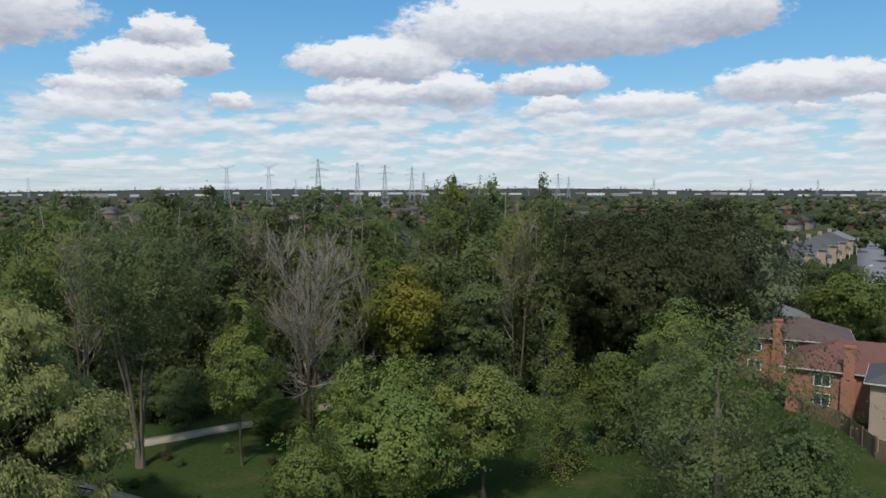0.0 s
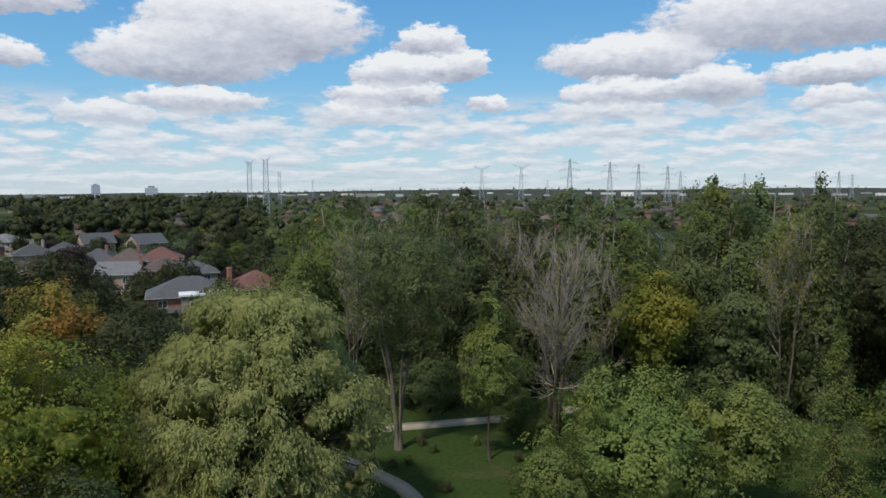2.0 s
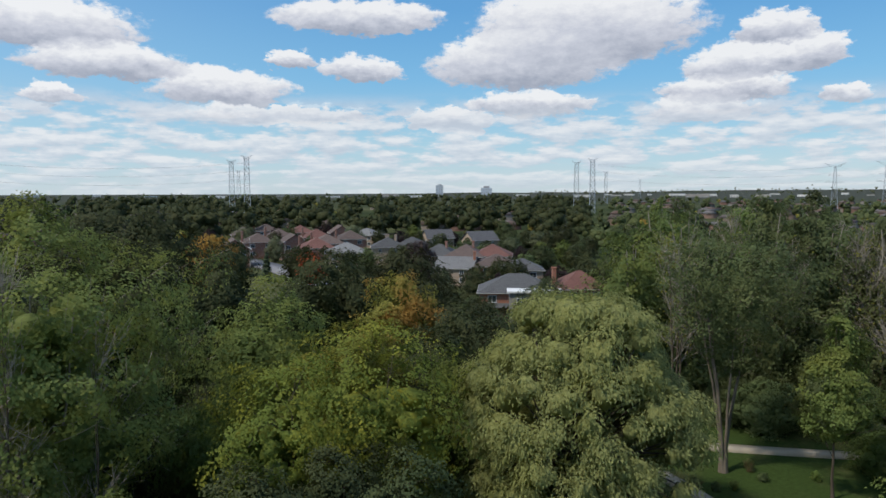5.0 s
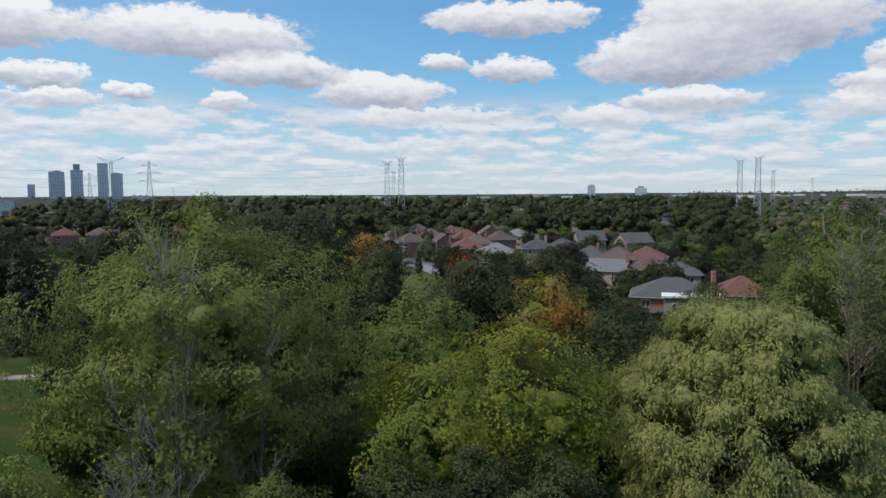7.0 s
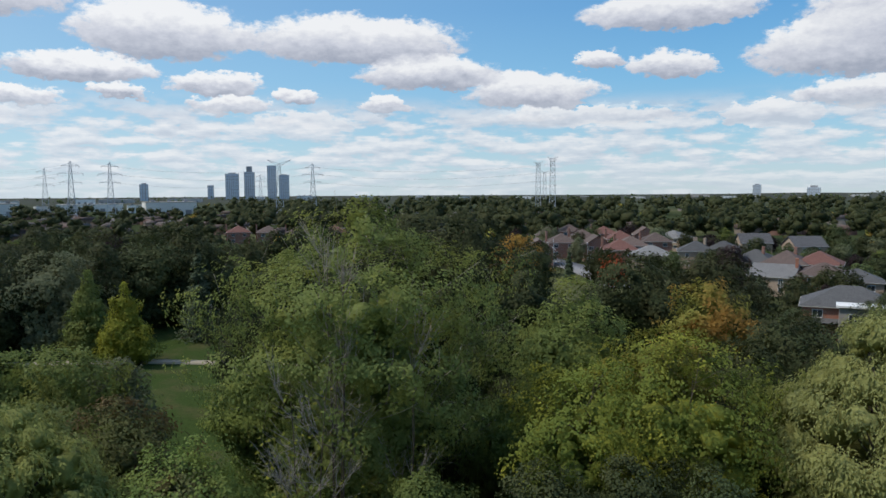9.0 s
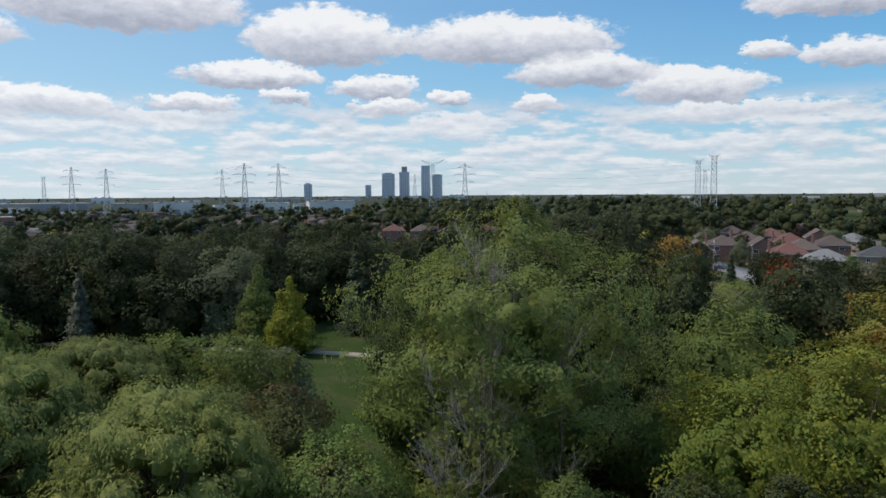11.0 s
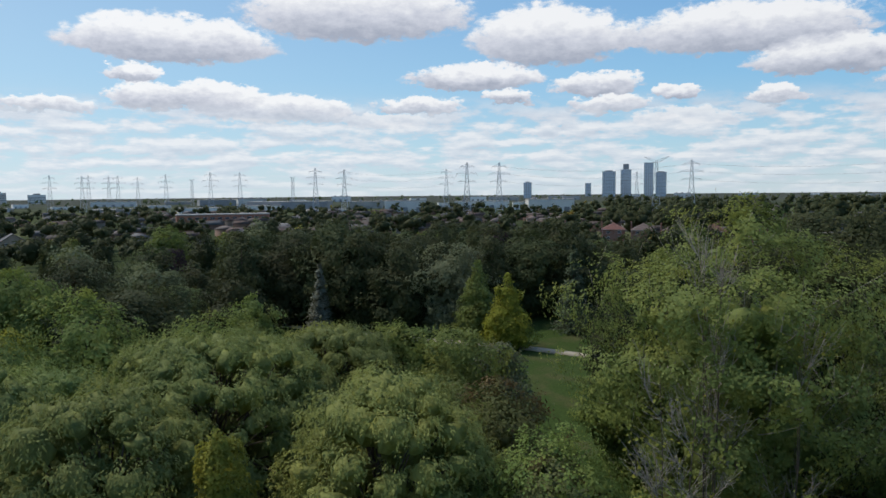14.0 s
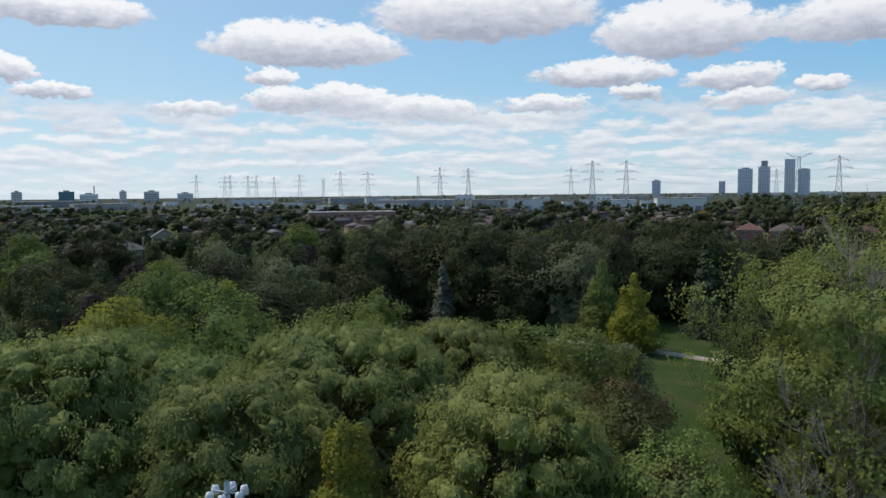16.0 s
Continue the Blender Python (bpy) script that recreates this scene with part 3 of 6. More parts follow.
def limb_to(tubes, rng, start, end, r0, r1, sides=5, sag=0.12, steps=5):
    s = np.linspace(0, 1, steps)[:, None]
    start, end = np.asarray(start, float), np.asarray(end, float)
    d = end - start
    bend = np.array([rng.normal() * 0.12, rng.normal() * 0.12, -sag]) * np.linalg.norm(d)
    p = start + d * s + bend * (s * (1 - s)) * 1.6
    tubes.add(p, r0 + (r1 - r0) * s[:, 0] ** 0.8, sides)
    return p


def trunk_line(rng, h, lean=0.04, steps=7):
    z = np.linspace(0, h, steps)
    wob = np.cumsum(rng.normal(size=(steps, 2)) * lean * h / steps, axis=0)
    wob -= wob[0]
    return np.column_stack([wob, z])


def flare(r, steps, tip=0.25):
    s = np.linspace(0, 1, steps)
    f = 1 - (1 - tip) * s
    f[0] *= 1.45
    return r * f


def leafy_tree(name, seed, h, r, leaf_mat, bark, leaf=0.14, cover=1.0, shape="round", clear=0.12, lobe=1.7, uneven=0.2, thick=0.32,
               gap=0.0, trunk_r=None, twigs=0, twig_r=0.02, stems=1, limbs=70, heart=0.62, most=18500):
    """A broadleaf tree: trunk and stems, limbs that fork towards the crown, sprays of small leaves all over its lobes."""
    rng = np.random.default_rng(seed)
    root = new(name)
    tr = trunk_r or 0.013 * h + 0.05
    timber, wood_t = Tubes(), Tubes()
    area = 2 * math.pi * r * h * (1 - clear) * 0.8 + 2 * r * r
    count = int(min(most, cover * area / (0.42 * leaf * leaf)))
    per = 5
    cl, out = crown_points(rng, max(30, count // per), h, r, shape, clear, uneven, lobe, thick, gap)
    nodes, thick_at = [], []
    for k in range(stems):
        line = trunk_line(rng, h * (0.93 if shape in ("column", "cone") else 0.74), 0.05, 9)
        if stems > 1:
            a = k * 2 * math.pi / stems + rng.random()
            s = np.linspace(0, 1, len(line))
            far_out = r * rng.uniform(0.25, 0.62)
            line[:, 0] += math.cos(a) * (0.2 + np.clip(s - 0.12, 0, 1) ** 1.15 * far_out)
            line[:, 1] += math.sin(a) * (0.2 + np.clip(s - 0.12, 0, 1) ** 1.15 * far_out)
        rad = flare(tr / stems ** 0.4, len(line), 0.16)
        timber.add(line, rad, 8)
        nodes += list(line[2:])
        thick_at += list(rad[2:])
    nodes, thick_at = np.array(nodes), np.array(thick_at)
    # limbs: the few that reach far first, then lesser ones that leave the nearest limb below
    order = rng.permutation(len(cl))[:limbs]
    for q, i in enumerate(order):
        c = cl[i] * np.array([0.93, 0.93, 0.97])
        rise = c[2] - nodes[:, 2]
        far = np.linalg.norm(nodes[:, :2] - c[:2], axis=1)
        cost = np.hypot(far, rise) + 1.6 * np.maximum(0, 0.55 * far - rise)
        b = int(np.argmin(cost))
        r0 = min(thick_at[b] * 0.62, 0.016 * cost[b] + 0.016)
        p = limb_to(wood_t, rng, nodes[b], c, r0, 0.012, 5 if q < 25 else 3, 0.10, 6)
        nodes = np.concatenate([nodes, p[2:5]])
        thick_at = np.concatenate([thick_at, r0 * np.array([0.7, 0.55, 0.4])])
    for q in range(twigs):
        i = rng.integers(len(cl))
        way_out = unit(out[i] + np.array([0, 0, 0.7]) + rng.normal(size=3) * 0.3)
        e = cl[i] + way_out * rng.uniform(0.6, 1.8)
        e[2] = min(e[2], h + 0.5)
        b = int(np.argmin(np.linalg.norm(nodes - cl[i], axis=1) + np.maximum(0, nodes[:, 2] - cl[i][2])))
        limb_to(wood_t, rng, nodes[b], e, min(twig_r * 1.3, thick_at[b]), twig_r * 0.35, 3, 0.05, 5)
    piece("trunk", timber.mesh("trunk", bark), root)
    piece("branchwork", wood_t.mesh("branchwork", bark), root)
    # sprays: a few leaves round each place, flattened along the skin
    n = len(cl) * per
    base, face_out = np.repeat(cl, per, 0), np.repeat(out, per, 0)
    off = rng.normal(size=(n, 3))
    off -= face_out * (off * face_out).sum(1, keepdims=True) * 0.45
    spread = min(0.36 + 0.6 * leaf, math.sqrt(area / max(1, len(cl))) * 0.5 + leaf)
    pos = base + off * spread * 0.62
    face = face_out + rng.normal(size=(n, 3)) * 0.25 + np.array([0, 0, 0.3])
    grow = face_out * 0.4 + rng.normal(size=(n, 3)) * 0.7 - np.array([0, 0, 0.35])
    ln = leaf * rng.uniform(0.65, 1.4, n)
    inner = []
    if heart:
        size = 0.13 * r + 0.2
        for i in rng.permutation(len(cl))[:int(min(len(cl), 150, 1.2 * area / (size * size * 3)))]:
            if cl[i][2] > 0.84 * h:
                continue
            c = cl[i] * np.array([heart - 0.1, heart - 0.1, 1.0])
            fits = min(1.0, math.hypot(cl[i][0], cl[i][1]) / (0.62 * r))
            c[2] = h * clear + (c[2] - h * clear) * 0.82
            inner.append((c, size * fits * rng.uniform(0.7, 1.1), 0.85))
    piece("crown", leaves("crown", pos, face, grow, ln, ln * 0.72, leaf_mat, rng, inner, 1, leaf > 0.185), root)
    return root


def willow_tree(name, seed, h, r, leaf_mat, bark, strands=1900, per=10, lump=1.6, hang=1.2, low=0.06, shape="dome", uneven=0.4, heart=0.6, blade=0.05):
    """A weeping willow: cascades at several heights, each an arched head from which leafy strands hang."""
    rng = np.random.default_rng(seed)
    root = new(name)
    timber, limbs = Tubes(), Tubes()
    line = trunk_line(rng, h * 0.5, 0.06)
    timber.add(line, flare(0.03 * h, len(line), 0.5), 10)
    count = int(2 * math.pi * r * h * 0.62 / (1.25 * lump ** 2))
    cl = clumps_in(rng, count, r, h * low, h, shape, lump, 0.10, uneven)
    for c, rc in cl:
        zt = rng.uniform(0.2, 0.48) * h
        start = np.array([np.interp(zt, line[:, 2], line[:, 0]), np.interp(zt, line[:, 2], line[:, 1]), zt])
        limb_to(limbs, rng, start, c + [0, 0, rc * 0.2], 0.009 * h, 0.03, 5, -0.1)
    piece("trunk", timber.mesh("trunk", bark), root)
    piece("branchwork", limbs.mesh("branchwork", bark), root)
    weight = np.array([rc ** 2 for _, rc in cl])
    share = np.maximum(6, strands * weight / weight.sum()).astype(int)
    pos, face, grow = [], [], []
    s = (np.arange(per) + 0.5) / per
    for (c, rc), n in zip(cl, share):
        # the head: a ragged ball that leans out; strands leave it outwards, bend over and fall
        outward = unit(np.array([c[0], c[1], 0]) + 1e-6)
        d = unit(rng.normal(size=(n, 3)) + outward * 0.6 + np.array([0, 0, 0.55]))
        start = c + d * rc * np.array([1.0, 1.0, 0.85]) * rng.uniform(0.72, 1.06, (n, 1)) * rng.uniform(0.8, 1.2, 3)
        start += rc * 0.3 * np.column_stack([swells(start, 1.3 / rc, 3.0), swells(start, 1.3 / rc, 13.0), swells(start, 1.3 / rc, 23.0)])
        way_h = unit(d * [1, 1, 0] + rng.normal(size=(n, 3)) * [0.3, 0.3, 0])
        reach = rc * rng.uniform(0.12, 0.42, n)
        length = hang * rc * rng.uniform(0.35, 1.5, n)
        length = np.minimum(length, np.maximum(0.3, start[:, 2] - 0.4))
        ss = s[None, :, None]
        p = start[:, None] + way_h[:, None] * reach[:, None, None] * (1 - np.exp(-2.6 * ss)) - np.array([0, 0, 1.0]) * length[:, None, None] * ss ** 1.5
        t = unit(np.gradient(p, axis=1))
        pos.append(p.reshape(-1, 3) + rng.normal(size=(n * per, 3)) * 0.11)
        grow.append(t.reshape(-1, 3) + rng.normal(size=(n * per, 3)) * 0.28)
        face.append(np.repeat(d, per, 0) * 0.9 + np.array([0, 0, 0.3]) + outward * 0.25 + rng.normal(size=(n * per, 3)) * 0.36)
    pos, face, grow = np.concatenate(pos), np.concatenate(face), np.concatenate(grow)
    n = len(pos)
    inner = [(c - np.array([0, 0, rc * 0.25]) - unit(np.array([c[0], c[1], 0]) + 1e-6) * rc * 0.15, rc * heart, 0.9) for c, rc in cl]
    piece("crown", leaves("crown", pos, face, grow, 0.19 * rng.uniform(0.7, 1.4, n), blade * rng.uniform(0.7, 1.3, n), leaf_mat, rng, inner, 2, True), root)
    return root


def bare_tree(name, seed, h, r, bark, leaf_mat=None, n_leaf=0, stems=3, boughs=11, split=5, trunk_r=0.22, low=0.34):
    """A half-dead poplar: upright stems that fork into fine grey twigs, with a few leaves left."""
    rng = np.random.default_rng(seed)
    root = new(name)
    timber, limbs = Tubes(), Tubes()
    tips = []
    for k in range(stems):
        a = k * 2 * math.pi / stems + rng.random()
        hh = h * rng.uniform(0.75, 0.92)
        line = trunk_line(rng, hh, 0.03, 9)
        s = np.linspace(0, 1, 9)
        spread = 0.2 + s ** 1.2 * r * rng.uniform(0.15, 0.45)
        line[:, 0] += math.cos(a) * spread
        line[:, 1] += math.sin(a) * spread
        timber.add(line, flare(trunk_r * rng.uniform(0.7, 1.0), 9, 0.14), 8)
        for b in range(boughs):
            u = rng.uniform(low, 0.95)
            start = np.array([np.interp(u, s, line[:, i]) for i in range(3)])
            g = rng.random() * 2 * math.pi
            out_r = (1 - u * 0.55) * r * rng.uniform(0.35, 0.85)
            end = start + [math.cos(g) * out_r, math.sin(g) * out_r, out_r * (rng.uniform(0.8, 1.9) if u > 0.34 else rng.uniform(-0.3, 0.3))]
            end[2] = min(end[2], h)
            p = limb_to(limbs, rng, start, end, min(0.075, 0.6 * trunk_r) * (1.15 - u), min(0.022, 0.2 * trunk_r), 4, 0.14, 6)
            for q in range(split):
                k0 = p[rng.integers(2, 5)]
                e = k0 + unit(np.array([end[0] - start[0], end[1] - start[1], abs(end[2] - start[2]) + 0.6]) / (out_r + 0.1) + rng.normal(size=3) * 0.42) * rng.uniform(0.9, 2.4)
                e[2] = min(e[2], h + 0.4)
                p2 = limb_to(limbs, rng, k0, e, min(0.03, 0.25 * trunk_r), 0.009, 3, 0.06, 4)
                tips.append(e)
                for w in range(3):
                    e2 = p2[rng.integers(1, 4)] + unit(e - k0 + rng.normal(size=3) * 0.7) * rng.uniform(0.4, 1.1)
                    limb_to(limbs, rng, p2[2], e2, 0.016, 0.007, 3, 0.0, 3)
                    tips.append(e2)
    piece("trunk", timber.mesh("trunk", BARK), root)
    piece("branchwork", limbs.mesh("branchwork", bark), root, "bare grey boughs and twigs")
    if n_leaf:
        tips = np.array(tips)
        c = tips[rng.integers(len(tips), size=n_leaf)]
        keep = noise_mask(c, 0.35) < 0.62
        c = c[keep]
        n = len(c)
        pos = c + rng.normal(size=(n, 3)) * 0.45
        ln = 0.17 * rng.uniform(0.7, 1.4, n)
        piece("crown", leaves("crown", pos, rng.normal(size=(n, 3)) + [0, 0, 0.5], rng.normal(size=(n, 3)), ln, ln * 0.75, leaf_mat, rng), root, "thin remaining foliage")
    return root


def noise_mask(p, scale):
    return np.array([0.5 + 0.5 * noise.noise(Vector(q) * scale) for q in p])


def conifer(name, seed, h, r, leaf_mat, bark, tiers=26, arms=11, per=16, droop=0.28, leaf=0.34, clear=0.05, power=0.85, thin=0.3):
    """A spruce or larch: whorls of drooping boughs, each a flat spray of needles."""
    rng = np.random.default_rng(seed)
    root = new(name)
    timber, limbs = Tubes(), Tubes()
    line = trunk_line(rng, h, 0.012)
    timber.add(line, flare(0.014 * h + 0.04, len(line), 0.06), 8)
    pos, face, grow = [], [], []
    for k in range(tiers):
        u = (k + rng.uniform(-0.3, 0.3)) / tiers
        z = h * (clear + (1 - clear) * np.clip(u, 0, 0.99))
        reach = r * (1 - u) ** power * rng.uniform(0.82, 1.1) + 0.12
        for a in range(max(4, int(arms * (1 - 0.55 * u)))):
            g = a * 2 * math.pi / arms * 1.0 + k * 0.9 + rng.normal() * 0.25
            ln = reach * rng.uniform(0.7, 1.12)
            s = np.linspace(0.12, 1, per)
            o = np.array([math.cos(g), math.sin(g), 0])
            p = np.array([0, 0, z]) + o * (ln * s)[:, None] + np.array([0, 0, 1.0]) * (0.10 * ln * s - droop * ln * s ** 2 + 0.12 * ln * s ** 4)[:, None]
            if a % 2 == 0:
                limbs.add(np.array([[0, 0, z], p[per // 2], p[per - 1]]), np.array([0.045, 0.03, 0.008]) * (1.2 - u), 3)
            side = np.array([-o[1], o[0], 0])
            off = side * (rng.normal(size=per) * 0.22 * ln * (1.05 - s * 0.75))[:, None]
            pos.append(p + off + rng.normal(size=(per, 3)) * np.array([0.06, 0.06, 0.5 * h / tiers]))
            grow.append(o + off * 1.5 + rng.normal(size=(per, 3)) * thin)
            face.append(np.array([0, 0, 1.0]) + o * 0.5 + rng.normal(size=(per, 3)) * 0.35)
    pos, face, grow = np.concatenate(pos), np.concatenate(face), np.concatenate(grow)
    n = len(pos)
    ln = leaf * rng.uniform(0.7, 1.4, n)
    piece("trunk", timber.mesh("trunk", bark), root)
    piece("branchwork", limbs.mesh("branchwork", bark), root)
    piece("crown", leaves("crown", pos, face, grow, ln, ln * 0.6, leaf_mat, rng), root)
    return root


def stand(ob, az, d, turn=0.0, scale=1.0, tall=1.0, label="", category="tree", group="", z=None):
    """Sets a thing on the ground at a bearing and distance, and tags it."""
    p = bearing(az, d)
    p.z = (ground_z(p.x, p.y) if z is None else z) - 0.02
    ob.matrix_basis = Matrix.Translation(p) @ Matrix.Rotation(radians(turn), 4, "Z") @ Matrix.Diagonal((scale, scale, scale * tall, 1))
    return tagged(ob, label, category, group)


def plant(ob, az, d, turn, scale, tall=1.0):
    """A copy of a tree at a bearing and distance."""
    p = bearing(az, d)
    p.z = ground_z(p.x, p.y) - 0.02
    return copy_thing(ob, Matrix.Translation(p) @ Matrix.Rotation(radians(turn), 4, "Z") @ Matrix.Diagonal((scale, scale, scale * tall, 1)))


def ground_z(x, y):
    """The lie of the land: level, a little uneven, with low wooded hills at the horizon."""
    d = math.hypot(x, y)
    z = 0.25 * noise.noise(Vector((x * 0.03, y * 0.03, 3.1)))
    if d > 3000:
        a = math.degrees(math.atan2(-x, y))
        k = min(1.0, (d - 3000) / 1700) ** 1.5
        hill = 0.55 + 0.9 * noise.noise(Vector((a * 0.06, 7.7, 0.0))) + 0.3 * noise.noise(Vector((a * 0.35, 1.7, 0.0)))
        north = 1.0 if a < 35 else max(0.08, 1 - (a - 35) / 12)
        z += k * max(0.0, hill) * 24 * north
    return z

# ---------------------------------------------------------------- ground, paths, street
def build_ground():
    rings = [0, 15, 30, 45, 60, 80, 100, 130, 170, 220, 300, 420, 600, 850, 1200, 1700, 2400, 3000, 3400, 3800, 4200, 4500, 4700, 4950]
    seg = 180
    v, f = [], []
    for r in rings:
        for k in range(seg):
            a = 2 * math.pi * k / seg
            x, y = r * math.cos(a), r * math.sin(a)
            v.append((x, y, ground_z(x, y)))
    for i in range(len(rings) - 1):
        for k in range(seg):
            k2 = (k + 1) % seg
            f.append((i * seg + k, (i + 1) * seg + k, (i + 1) * seg + k2, i * seg + k2))
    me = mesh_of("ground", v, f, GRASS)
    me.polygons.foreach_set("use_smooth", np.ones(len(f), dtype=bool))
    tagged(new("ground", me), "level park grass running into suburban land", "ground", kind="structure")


def ribbon(name, route, width, mat, label, category, lift=0.27, thick=0.34):
    """A paved strip along a route of bearings and distances, a shallow slab with edges."""
    p = np.array([bearing(a, d)[:2] for a, d in route])
    q = []
    for i in range(len(p) - 1):
        p0, p1, p2, p3 = p[max(i - 1, 0)], p[i], p[i + 1], p[min(i + 2, len(p) - 1)]
        for s in np.linspace(0, 1, 10, endpoint=False):
            q.append(0.5 * (2 * p1 + (p2 - p0) * s + (2 * p0 - 5 * p1 + 4 * p2 - p3) * s ** 2 + (3 * p1 - p0 - 3 * p2 + p3) * s ** 3))
    q = np.array(q + [p[-1]])
    t = unit(np.gradient(q, axis=0))
    side = np.column_stack([-t[:, 1], t[:, 0]]) * width / 2
    v, f = [], []
    for c, s in zip(q, side):
        z = lift
        v += [(*(c - s), z - thick), (*(c - s), z), (*(c + s), z), (*(c + s), z - thick)]
    for i in range(len(q) - 1):
        for k in range(3):
            f.append((4 * i + k, 4 * i + k + 1, 4 * i + k + 5, 4 * i + k + 4))
    ob = new(name, mesh_of(name, v, f, mat))
    return tagged(ob, label, category, kind="structure")


build_ground()
ribbon("pavement", [(40, 68), (32, 67), (24, 67.8), (14.1, 70.8), (8.3, 75.2), (5.2, 78.1), (-0.7, 90.4), (-6.8, 97.6), (-14, 108)], 1.4,
       PATH_CONCRETE, "pale concrete park footpath crossing mown grass", "footpath")
ribbon("pavement", [(30, 64), (27, 59.5), (24.9, 56.8), (22.6, 53.7), (21.0, 50)], 1.2,
       PATH_CONCRETE, "narrow grey gravel footpath beside the willow", "footpath")
ribbon("pavement", [(74, 96), (80, 99), (85.1, 103), (91.4, 108.5), (98.5, 114), (103.4, 120.6), (110, 132)], 1.5,
       PATH_CONCRETE, "pale concrete park footpath across the lawn", "footpath")
ribbon("road", [(66, 300), (61, 262), (58.2, 232), (56.6, 214), (55.2, 196), (54.2, 178)], 9.0, ROAD_GREY, "worn grey residential street between houses", "road", 0.32)
ribbon("road", [(-36, 95), (-33, 130), (-31.3, 180), (-30.6, 260), (-30.2, 380)], 8.5, ROAD_GREY, "worn grey residential street", "road", 0.32)

# ---------------------------------------------------------------- houses
def slab_face(bm, pts, thick):
    """A flat roof plane with thickness."""
    pts = [Vector(p) for p in pts]
    nrm = (pts[1] - pts[0]).cross(pts[2] - pts[0]).normalized()
    if nrm.z < 0:
        pts.reverse()
        nrm = -nrm
    top = [bm.verts.new(p) for p in pts]
    low = [bm.verts.new(p - nrm * thick) for p in pts]
    bm.faces.new(top)
    bm.faces.new(low[::-1])
    for i in range(len(pts)):
        j = (i + 1) % len(pts)
        bm.faces.new((top[j], top[i], low[i], low[j]))


def window(parent, x, y, z, w, h, face, mats=None):
    """A window on a wall: a proud frame with a mullion, and a pane set in it. face: the wall's outward axis."""
    bm = bmesh.new()
    t, fr = 0.07, 0.09
    cells = 2 if w > 0.9 else 1
    xs = [(-w / 2, -w / 2 + fr), (w / 2 - fr, w / 2)] + ([(-0.03, 0.03)] if cells == 2 else [])
    for a, b in xs:
        box(bm, (a, -t, -h / 2), (b, 0, h / 2))
    box(bm, (-w / 2 + fr, -t, h / 2 - fr), (w / 2 - fr, 0, h / 2))
    box(bm, (-w / 2 - 0.05, -t - 0.05, -h / 2), (w / 2 + 0.05, 0, -h / 2 + fr))
    ob = part("window", bm, WHITE_PAINT, parent)
    turn = {"-y": 0, "+x": 90, "+y": 180, "-x": -90}[face]
    ob.matrix_basis = pose(x, y, z, 0, 0, turn)
    bm = bmesh.new()
    box(bm, (-w / 2 + fr, -0.03, -h / 2 + fr), (w / 2 - fr, -0.005, h / 2 - fr))
    part("pane", bm, PANE, ob)
    return ob


